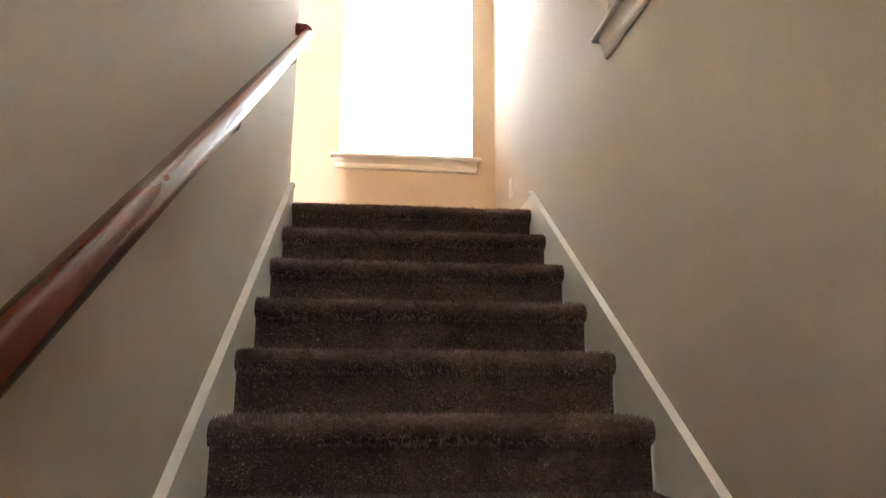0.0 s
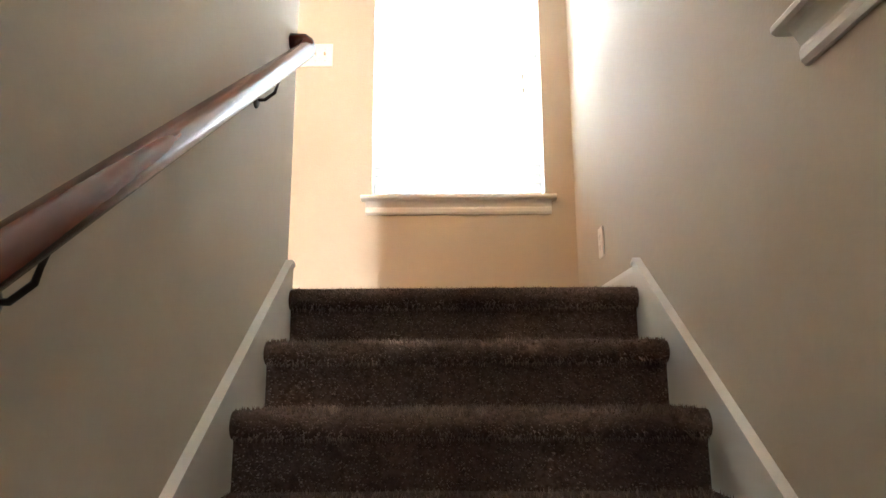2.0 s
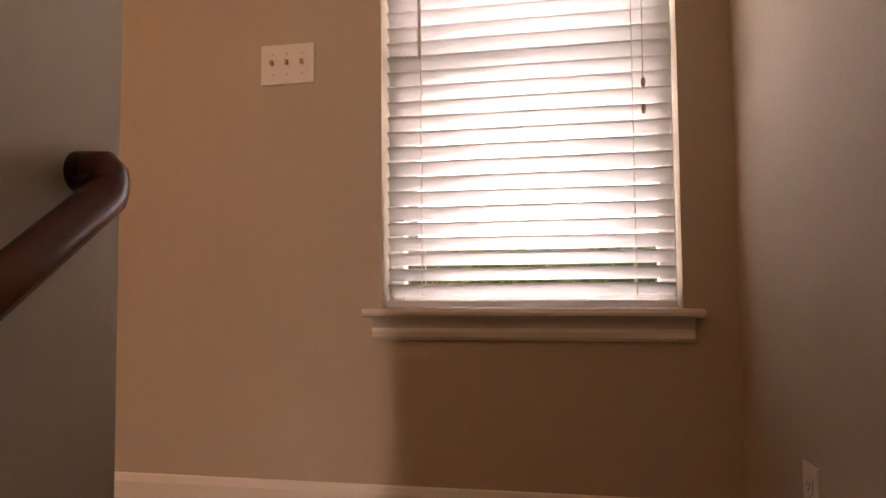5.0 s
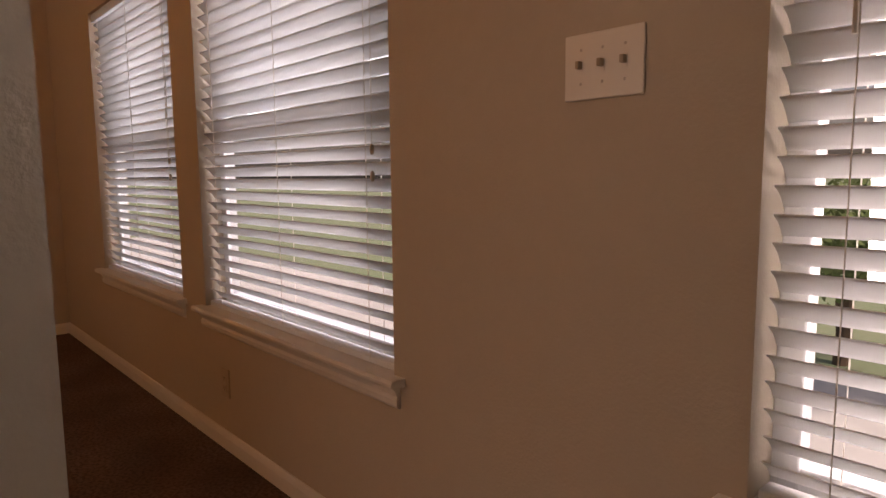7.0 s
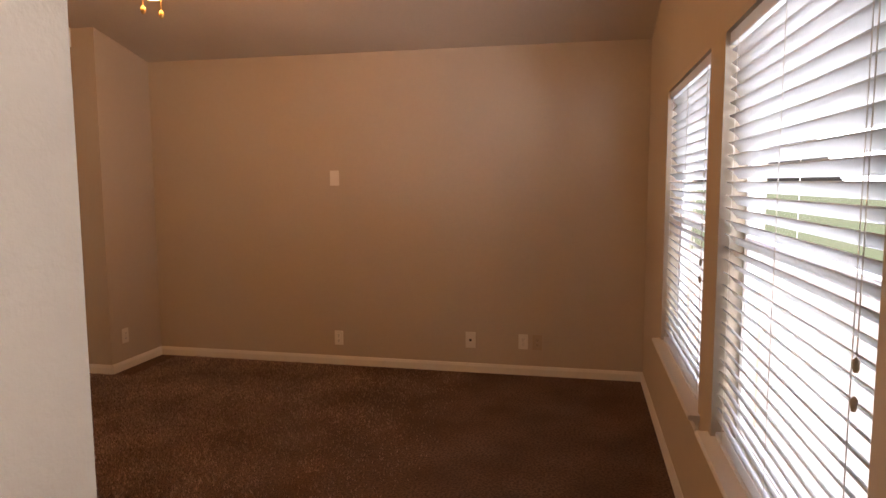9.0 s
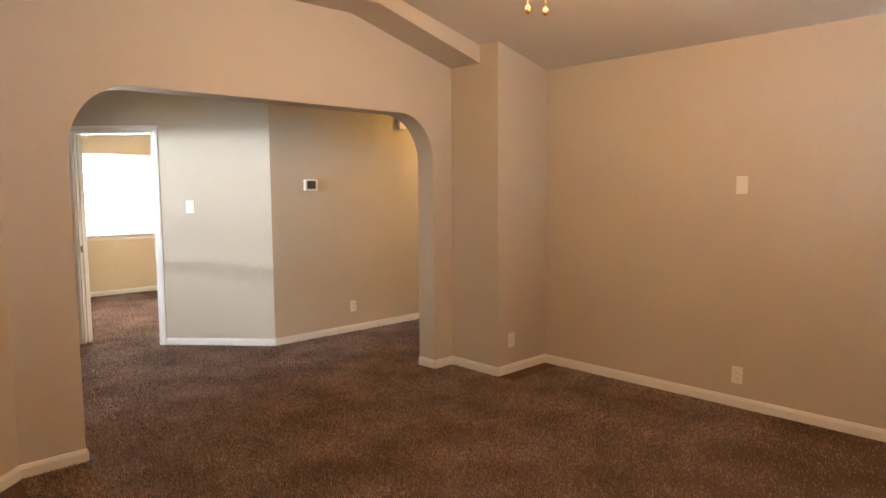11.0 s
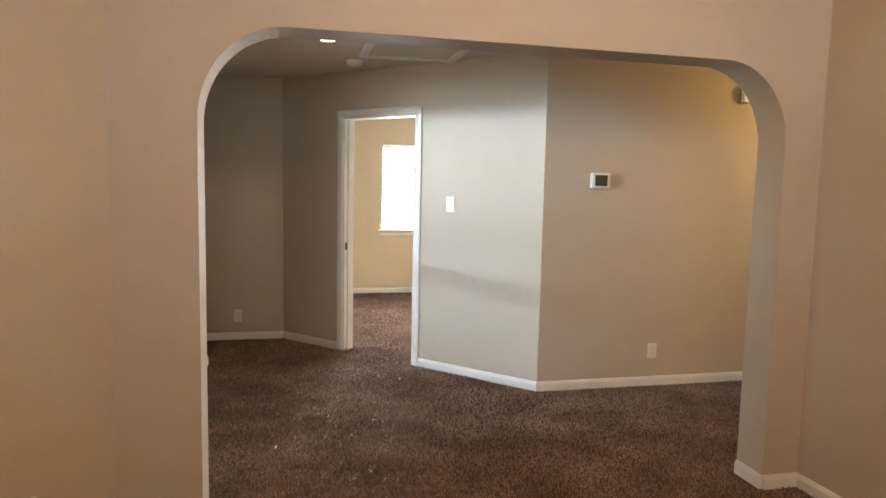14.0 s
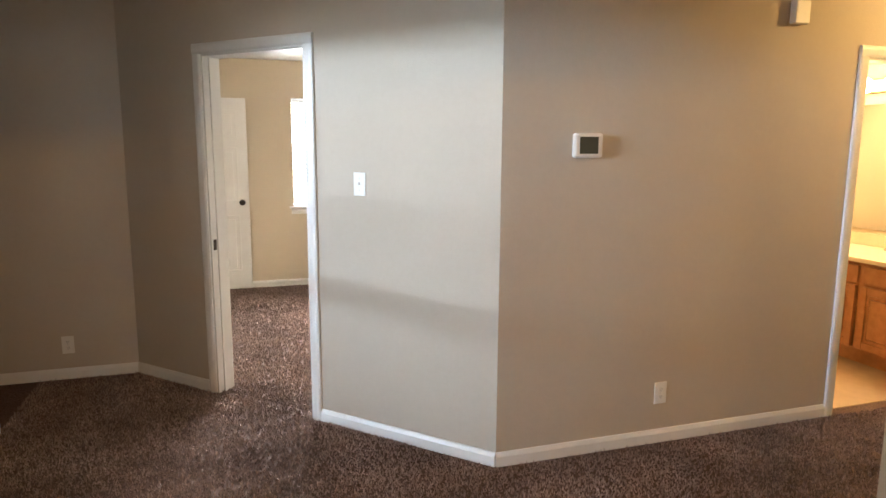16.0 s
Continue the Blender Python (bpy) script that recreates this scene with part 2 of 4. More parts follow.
def wall_with_holes(along, lo, hi, face, back, bottom, top, holes):
    """A straight wall along x or y with square openings (from, to, sill, head)."""
    bm = bmesh.new()

    def slab(a, b, z0, z1):
        if b - a < 1e-4 or z1 - z0 < 1e-4:
            return
        if along == "x":
            box((a, min(face, back), z0), (b, max(face, back), z1), bm=bm)
        else:
            box((min(face, back), a, z0), (max(face, back), b, z1), bm=bm)

    at = lo
    for a, b, z0, z1 in sorted(holes):
        slab(at, a, bottom, top)
        slab(a, b, bottom, z0)
        slab(a, b, z1, top)
        at = b
    slab(at, hi, bottom, top)
    return bm


def arch_outline(a, b, lo, hi, bottom, top, head, rx, rz):
    """A wall's outline with an opening from the floor whose upper corners are rounded."""
    pts = [(lo, bottom), (a, bottom)]
    n = 14
    pts += [(a + rx - rx * math.cos(math.pi / 2 * i / n), head - rz + rz * math.sin(math.pi / 2 * i / n)) for i in range(n + 1)]
    pts += [(b - rx + rx * math.sin(math.pi / 2 * i / n), head - rz + rz * math.cos(math.pi / 2 * i / n)) for i in range(n + 1)]
    pts += [(b, bottom), (hi, bottom), (hi, top), (lo, top)]
    return pts


def base_run(name, a, b, height=0.072):
    """A skirting board from a to b, to the left of that way is the wall."""
    a, b = Vector((*a, 0)), Vector((*b, 0))
    d = b - a
    length = d.length
    bm = bmesh.new()
    prof = [(0, 0), (0.014, 0), (0.014, height - 0.022), (0.010, height - 0.012), (0.007, height - 0.004), (0.004, height), (0, height)]
    prism([(-p, q) for p, q in prof], "x", 0, length, bm)
    m = Matrix.Translation(a) @ Matrix.Rotation(math.atan2(d.y, d.x), 4, "Z")
    bmesh.ops.transform(bm, matrix=m, verts=bm.verts)
    return structure(name, bm, TRIM, "white painted wooden baseboard along the carpet", "baseboard")


# ---- large structure ----
N = 0.90            # inner face of the window wall
E = 1.08            # inner face of the stair's outer wall
W = -4.465          # inner face of the far wall of the living room
AY, TY, SY = -3.59, -5.25, -7.18    # arch wall, thermostat wall, end wall of the hall
HX = -0.705         # hall side of the wall over the stairwell
TOP = 3.05
RISE, RUN, STEPS = 0.168, 0.235, 14
Y0, Z0 = -0.055, -0.008      # the top nosing
LOW = Z0 - RISE * STEPS
HALLZ = 2.43
BY = -9.70
WIN_C = (0.146, 0.945, 0.55, 1.975)
WIN_B = (-2.015, -0.765, 0.548, 1.96)
WIN_A = (-3.475, -2.265, 0.548, 1.96)

structure("wall_north", wall_with_holes("x", W - 0.15, E + 0.15, N, N + 0.15, LOW, TOP, [WIN_A, WIN_B, WIN_C]), PAINT, "greige painted drywall with three window openings", "wall")
structure("wall_west", box((W - 0.15, AY - 0.19, -0.3), (W, N, TOP)), PAINT, "greige painted drywall, bare but for plates", "wall")
structure("wall_jog", box((W, AY, 0.0), (-3.86, -3.075, TOP)), PAINT, "greige painted drywall pier beside the arch", "wall")
structure("wall_arch", prism(arch_outline(-3.655, -1.025, -5.6, -0.60, 0, TOP, 2.072, 0.34, 0.37), "y", AY - 0.19, AY), PAINT, "greige painted wall with a wide soft-cornered arch", "wall")
# stair side wall: straight, with an opening over the stairs, then a short slanting part
structure("wall_stair", wall_with_holes("y", -3.03, 0.0, -0.11, 0.0, 0, TOP, [(-2.99, -1.75, 1.02, 2.45)]), PAINT, "greige painted wall beside the stairs with a square opening", "wall")
structure("wall_stair_lower", box((-0.11, -3.60, LOW), (0.0, 0.0, 0.0)), PAINT, "greige painted wall below the upper floor", "wall")
DIAG = Matrix.Translation((-0.709, AY, 0)) @ Matrix.Rotation(radians(44), 4, "Z")
bm = box((0.0, -0.11, 0), (0.835, 0.0, TOP))
bmesh.ops.transform(bm, matrix=DIAG, verts=bm.verts)
structure("wall_slant", bm, PAINT, "greige painted slanting wall beside the arch", "wall")
structure("wall_east", wall_with_holes("y", -6.3, N, E, E + 0.15, LOW, TOP, [(-2.30, -1.02, 0.255, 1.75), (-5.4, -3.5, 0.6, 2.3)]), PAINT, "greige painted outer wall of the stairwell", "wall")
# hall
structure("wall_hall_east", prism(arch_outline(-5.80, -4.10, -6.36, AY - 0.19, -0.3, TOP, 2.03, 0.34, 0.36), "x", HX, HX + 0.12), PAINT, "greige painted hall wall with an arch over the stairwell", "wall")
structure("wall_hall_south", box((-1.30, SY - 0.12, 0), (0.3, SY, TOP)), PAINT, "greige painted wall at the end of the hall", "wall")
structure("wall_hall_recess", box((0.3, SY - 0.12, 0), (0.4, -6.36, TOP)), PAINT, "greige painted wall of the hall recess", "wall")
DX, DY = 1.815, SY - TY
DL = math.hypot(DX, DY)
DTURN = math.degrees(math.atan2(DY, DX))
DOORM = Matrix.Translation((-3.11, TY, 0)) @ Matrix.Rotation(radians(DTURN), 4, "Z")
bm = wall_with_holes("x", 0.0, DL, 0.0, -0.12, 0, TOP, [(1.121, 1.90, 0.0, 2.045)])
bmesh.ops.transform(bm, matrix=DOORM, verts=bm.verts)
structure("wall_hall_slant", bm, PAINT, "greige painted slanting wall with the bedroom door", "wall")
structure("wall_hall_thermostat", wall_with_holes("x", -7.2, -3.11, TY, TY - 0.12, 0, TOP, [(-5.95, -5.20, 0.0, 2.01)]), PAINT, "greige painted hall wall with thermostat and bathroom door", "wall")
structure("wall_hall_west", box((-7.32, TY - 0.12, 0), (-7.2, AY, TOP)), PAINT, "greige painted end wall of the hall", "wall")
structure("wall_hall_north", box((-7.2, AY - 0.19, 0), (-5.6, AY - 0.05, TOP)), PAINT, "greige painted hall wall", "wall")
# bathroom
structure("wall_bath_west", box((-6.82, -7.0, 0), (-6.70, TY - 0.12, HALLZ)), BEDPAINT, "cream painted bathroom wall", "wall")
structure("wall_bath_south", box((-6.7, -7.0, 0), (-4.9, -6.88, HALLZ)), BEDPAINT, "cream painted bathroom wall", "wall")
structure("wall_bath_east", box((-5.0, -6.88, 0), (-4.88, TY - 0.12, HALLZ)), BEDPAINT, "cream painted bathroom wall", "wall")
# bedroom
structure("wall_bed_south", wall_with_holes("x", -4.8, 0.3, BY, BY - 0.15, 0, 2.40, [(-3.75, -2.56, 0.87, 2.02)]), BEDPAINT, "cream painted bedroom wall with a window", "wall")
structure("wall_bed_west", box((-4.8, BY, 0), (-4.68, TY - 0.12, 2.40)), BEDPAINT, "cream painted bedroom wall", "wall")
structure("wall_bed_east", box((0.0, BY, 0), (0.12, SY - 0.14, 2.40)), BEDPAINT, "cream painted bedroom wall", "wall")
structure("wall_bed_north", box((-1.30, SY - 0.14, 0), (0.12, SY - 0.122, 2.40)), BEDPAINT, "cream painted bedroom wall", "wall")
# stairwell and the room beyond the stair wall
structure("wall_foyer_south", box((HX + 0.12, -6.42, LOW), (E + 0.15, -6.30, TOP)), PAINT, "greige painted wall of the stairwell", "wall")
structure("wall_foyer_west", box((HX, -6.3, LOW), (HX + 0.12, -3.60, -0.3)), PAINT, "greige painted wall of the lower hall", "wall")
structure("wall_foyer_north", box((HX + 0.12, -3.72, LOW), (-0.11, -3.60, -0.3)), PAINT, "greige painted wall of the lower hall", "wall")
structure("wall_side_room", box((3.0, -3.2, -0.5), (3.1, -0.2, 2.5)), PAINT, "greige painted wall of the side room", "wall")
structure("wall_side_room_south", box((E + 0.15, -3.2, -0.5), (3.0, -3.1, 2.5)), PAINT, "greige painted wall of the side room", "wall")
structure("wall_side_room_north", box((E + 0.15, -0.3, -0.5), (3.0, -0.2, 2.5)), PAINT, "greige painted wall of the side room", "wall")
structure("floor_side_room", box((E + 0.15, -3.2, -0.6), (3.1, -0.2, -0.5)), CARPET, "brown carpet", "floor")
structure("ceiling_side_room", box((E + 0.15, -3.2, 2.5), (3.1, -0.2, 2.6)), CEIL, "painted ceiling", "ceiling")

# floors: carpet on slabs
structure("floor_living", prism([(W, N), (W, AY - 0.19), (HX, AY - 0.19), (HX + 0.12, AY - 0.08), (-0.11, -3.0), (-0.11, 0.0), (E, 0.0), (E, N)], "z", -0.3, 0.0), CARPET, "dark brown plush carpet with tread marks", "floor")
structure("floor_hall", prism([(-7.2, AY - 0.19), (-7.2, TY - 0.06), (-3.14, TY - 0.06), (-1.33, SY - 0.06), (0.3, SY - 0.06), (0.3, -6.36), (HX + 0.12, -6.36), (HX + 0.12, AY - 0.19)], "z", -0.3, -0.001), CARPET, "dark brown plush carpet with tread marks", "floor")
structure("floor_bedroom", prism([(-4.7, TY - 0.13), (-3.15, TY - 0.064), (-1.334, SY - 0.064), (0.05, SY - 0.064), (0.05, BY), (-4.7, BY)], "z", -0.3, -0.002), CARPET, "dark brown plush carpet", "floor")
structure("floor_bath", box((-6.75, -6.95, -0.3), (-4.95, TY - 0.064, 0.001)), TILE, "tan tiled bathroom floor", "floor")
structure("floor_foyer", box((HX, -6.3, LOW - 0.2), (E, -0.1, LOW)), CARPET, "dark brown carpet at the foot of the stairs", "floor")

# ceilings
structure("ceiling_living", prism([(W - 0.15, 2.42), (W, 2.455), (-2.87, 2.84), (E + 0.15, 2.84), (E + 0.15, TOP + 0.1), (W - 0.15, TOP + 0.1)], "y", AY - 0.1, N + 0.15), CEIL, "greige textured ceiling, sloping down to the outer wall", "ceiling")
structure("ceiling_stairwell", box((HX, -6.42, 2.84), (E + 0.15, AY - 0.1, TOP + 0.1)), CEIL, "greige textured ceiling over the stairwell", "ceiling")
structure("beam", prism([(-3.86, 2.465), (-2.87, 2.735), (-0.60, 2.735), (-0.60, 2.90), (-2.87, 2.90), (-3.86, 2.66)], "y", AY, -3.265), PAINT, "painted drywall beam following the sloping ceiling", "beam")
structure("ceiling_hall", prism([(-7.2, AY - 0.19), (-7.2, TY), (-3.11, TY), (-1.295, SY), (0.3, SY), (0.3, -6.36), (HX, -6.36), (HX, AY - 0.19)], "z", HALLZ, HALLZ + 0.1), CEIL, "greige textured hall ceiling", "ceiling")
structure("ceiling_bath", box((-6.8, -7.0, HALLZ), (-4.9, TY - 0.12, HALLZ + 0.1)), WHITECEIL, "white bathroom ceiling", "ceiling")
structure("ceiling_bedroom", prism([(-4.8, BY), (-4.8, TY - 0.13), (-3.2, TY - 0.13), (-1.36, SY - 0.14), (0.12, SY - 0.14), (0.12, BY)], "z", 2.40, 2.50), WHITECEIL, "white bedroom ceiling", "ceiling")

# baseboards
for name, a, b in (("baseboard_north", (W, N), (E, N)), ("baseboard_west", (W, -3.075), (W, N)), ("baseboard_jog", (-3.86, -3.075), (W, -3.075)),
                   ("baseboard_jog_side", (-3.86, AY), (-3.86, -3.075)), ("baseboard_pier_right", (-3.655, AY), (-3.86, AY)), ("baseboard_pier_right_jamb", (-3.655, AY - 0.19), (-3.655, AY)),
                   ("baseboard_pier_left", (-0.709, AY), (-1.025, AY)), ("baseboard_pier_left_jamb", (-1.025, AY), (-1.025, AY - 0.19)), ("baseboard_slant", (-0.11, -3.022), (-0.709, AY)),
                   ("baseboard_stair_wall", (-0.11, 0.0), (-0.11, -3.022)), ("baseboard_wall_end", (0.0, 0.0), (-0.11, 0.0)), ("baseboard_landing_east", (E, N), (E, 0.0)),
                   ("baseboard_thermostat", (-3.11, TY), (-5.143, TY)), ("baseboard_hall_south", (0.3, SY), (-1.295, SY)), ("baseboard_hall_east", (HX, -5.80), (HX, -6.36)),
                   ("baseboard_hall_east_jamb", (HX + 0.12, -5.80), (HX, -5.80)), ("baseboard_hall_east_north", (HX, AY - 0.19), (HX, -4.10)), ("baseboard_hall_stub", (HX, -6.36), (0.3, -6.36)),
                   ("baseboard_hall_north", (-7.2, AY - 0.19), (-3.655, AY - 0.19)), ("baseboard_hall_north_east", (-1.025, AY - 0.19), (HX, AY - 0.19)), ("baseboard_bedroom", (0.0, BY), (-4.68, BY))):
    base_run(name, a, b)
for name, s0, s1 in (("baseboard_slant_west", 0.0, 1.063), ("baseboard_slant_east", 1.958, DL)):
    p, q = DOORM @ Vector((s1, 0, 0)), DOORM @ Vector((s0, 0, 0))
    base_run(name, p.xy, q.xy)


# ---- stairs ----
def stair_step(i):
    """One carpeted step: riser, rounded nosing and tread, with an uneven pile edge."""
    rng = random.Random(i)
    y0, z0 = Y0 - RUN * i, Z0 - RISE * i
    prof = [(y0 + 0.29, z0 - 0.001), (y0 + 0.12, z0 - 0.002), (y0 + 0.035, z0)]
    for k in range(9):
        a = math.pi / 2 + math.pi * k / 8
        prof.append((y0 + 0.03 + 0.030 * math.cos(a), z0 - 0.030 + 0.030 * math.sin(a)))
    prof += [(y0 + 0.032, z0 - 0.064), (y0 + 0.034, z0 - 0.075), (y0 + 0.034, z0 - RISE - 0.01)]
    bm = bmesh.new()
    cols = 90
    lo, hi = 0.021, E - 0.021
    rows = []
    for c in range(cols + 1):
        x = lo + (hi - lo) * c / cols
        col = []
        for k, (y, z) in enumerate(prof):
            w = 0.0045 if 2 <= k <= 12 else 0.002
            q = noise.noise(Vector((x * 9, y * 9 + i * 3.1, z * 9))) * w + noise.noise(Vector((x * 55, y * 55 + i, z * 55))) * w * 0.7
            sag = -0.004 * math.sin(math.pi * c / cols) ** 2 * noise.noise(Vector((x * 2.5, i * 7.7, 0)))
            col.append(bm.verts.new((x, y - abs(q) * 0.8, z + q + sag)))
        rows.append(col)
    for a, b in zip(rows, rows[1:]):
        for k in range(len(prof) - 1):
            bm.faces.new((a[k], b[k], b[k + 1], a[k + 1]))
    bmesh.ops.recalc_face_normals(bm, faces=bm.faces)
    return bm


def pile_tufts(name, spots, parent, seed, size=1.0):
    """Short twisted yarn ends standing out of the carpet: (place, normal) each."""
    rng = random.Random(seed)
    verts, faces = [], []
    for p, nrm in spots:
        side = Vector((rng.uniform(-1, 1), rng.uniform(-1, 1), rng.uniform(-1, 1))).cross(nrm).normalized()
        tip = p + nrm * rng.uniform(0.006, 0.011) * (1 + (size - 1) * 0.4) + Vector((rng.uniform(-1, 1), rng.uniform(-1, 1), rng.uniform(-0.6, 0.6))) * 0.004 * size
        w = rng.uniform(0.0014, 0.0026) * size
        n0 = len(verts)
        other = nrm.cross(side)
        verts += [p + side * w - nrm * 0.002, p - side * w * 0.5 + other * w - nrm * 0.002, p - side * w * 0.5 - other * w - nrm * 0.002, tip]
        faces += [(n0, n0 + 1, n0 + 3), (n0 + 1, n0 + 2, n0 + 3), (n0 + 2, n0, n0 + 3)]
    me = bpy.data.meshes.new(name)
    me.from_pydata([tuple(v) for v in verts], [], faces)
    me.materials.append(PILE)
    ob = new(name, me)
    ob.parent = parent
    ob["kind"] = "stuff"
    return ob


stairs = thing("staircase", "straight staircase in thick dark brown plush carpet", "stairs")
stairs["kind"] = "structure"
rng = random.Random(4)
for i in range(STEPS):
    step = part("step", stair_step(i), CARPET, stairs, smooth=True)
    y0, z0 = Y0 - RUN * i, Z0 - RISE * i
    spots = []
    count = 5200 if i <= 7 else 1500
    for k in range(count):
        x = rng.uniform(0.024, E - 0.024)
        u = rng.random()
        if u < 0.45:
            a = rng.uniform(math.pi / 2, 1.5 * math.pi)
            nrm = Vector((0, math.cos(a), math.sin(a)))
            spots.append((Vector((x, y0 + 0.03 + 0.030 * math.cos(a), z0 - 0.030 + 0.030 * math.sin(a))), nrm))
        elif u < 0.75:
            spots.append((Vector((x, y0 + 0.032, z0 - rng.uniform(0.06, RISE))), Vector((0, -1, 0))))
        else:
            spots.append((Vector((x, y0 + rng.uniform(0.03, 0.26), z0)), Vector((0, 0, 1))))
    pile_tufts("carpet_pile", spots, step, i)


def skirt(name, x0, x1):
    y_end = Y0 - RUN * STEPS
    k = RISE / RUN
    top = 0.055 - k * Y0
    out = [(0.0, -0.2), (0.0, 0.066), (-0.022, 0.076), (y_end, k * y_end + top), (y_end, LOW), (y_end + 0.3, LOW)]
    bm = prism(out, "x", x0, x1)
    ob = structure(name, bm, TRIM, "white painted sloping stair skirt board", "skirt board")
    cap = [(0.0, 0.066), (0.0, 0.075), (-0.023, 0.087), (y_end, k * y_end + top + 0.011), (y_end, k * y_end + top), (-0.022, 0.076)]
    lo, hi = (x0, x1 + 0.006) if x0 < 0.5 else (x0 - 0.006, x1)
    part("cap_moulding", prism(cap, "x", lo, hi), TRIM, ob)


skirt("trim_skirt_left", 0.0, 0.018)
skirt("trim_skirt_right", E - 0.018, E)

# ---- handrail on the stair wall ----
def rail_z(y):
    return 0.765 + 0.725 * (y + 0.07)


rail = thing("stair_handrail", "glossy red-brown stained wooden handrail on dark brackets", "handrail")
pts = [(0.056, y, rail_z(y)) for y in (-3.0, -2.4, -1.6, -0.9, -0.4, -0.13)]
for k in range(0, 5):
    a = math.pi / 2 * k / 4
    pts.append((0.056 - 0.012 * (1 - math.cos(a)), -0.097 + 0.012 * math.sin(a), rail_z(-0.097 + 0.012 * math.sin(a)) + 0.006 * k))
pts.append((0.0, -0.085, rail_z(-0.085) + 0.026))
part("rail", sweep(pts, 0.025, 20, flat=1.12), RAILWOOD, rail, smooth=True)
for y in (-0.41, -1.28, -2.2):
    z = rail_z(y)
    br = part("bracket", sweep([(0.0, y, z - 0.085), (0.025, y, z - 0.085), (0.05, y, z - 0.065), (0.062, y, z - 0.025)], 0.0045, 10), BRONZE, rail, "dark bronze bracket", True)
    part("rosette", lathe([(0.0, 0), (0.022, 0), (0.022, 0.004), (0.014, 0.008), (0.0, 0.009)], 18, m=pose(0.0, y, z - 0.085, 0, 90, 0)), BRONZE, br, smooth=True)


# ---- windows with blinds ----
def stool(parent, lo, hi, z, out=0.045):
    """Window stool and moulded apron in the window's own axes: y runs into the room."""
    bm = prism([(-0.10, z - 0.022), (out - 0.006, z - 0.022), (out, z - 0.016), (out + 0.001, z - 0.008), (out - 0.005, z), (-0.10, z)], "x", lo - 0.045, hi + 0.045)
    s = part("window_sill", bm, TRIM, parent)
    bm = prism([(0.0, z - 0.085), (0.007, z - 0.085), (0.013, z - 0.076), (0.014, z - 0.062), (0.010, z - 0.052), (0.016, z - 0.040), (0.022, z - 0.030), (0.028, z - 0.022), (0.0, z - 0.022)], "x", lo - 0.025, hi + 0.025)
    part("apron", bm, TRIM, s)


def slat_mesh(width):
    me_bm = bmesh.new()
    n, deep, thick = 6, 0.050, 0.0028
    rows = []
    for sgn in (1, -1):
        for k in range(n + 1):
            u = -0.5 + k / n
            rows.append((u * deep, 0.004 * (1 - 4 * u * u) + sgn * thick / 2))
    top, low = rows[: n + 1], rows[n + 1:]
    prism(top + low[::-1], "x", -width / 2, width / 2, me_bm)
    me = bpy.data.meshes.new("slat")
    me_bm.to_mesh(me)
    me_bm.free()
    me.materials.append(SLAT)
    for f in me.polygons:
        f.use_smooth = len(f.vertices) == 4
    return me


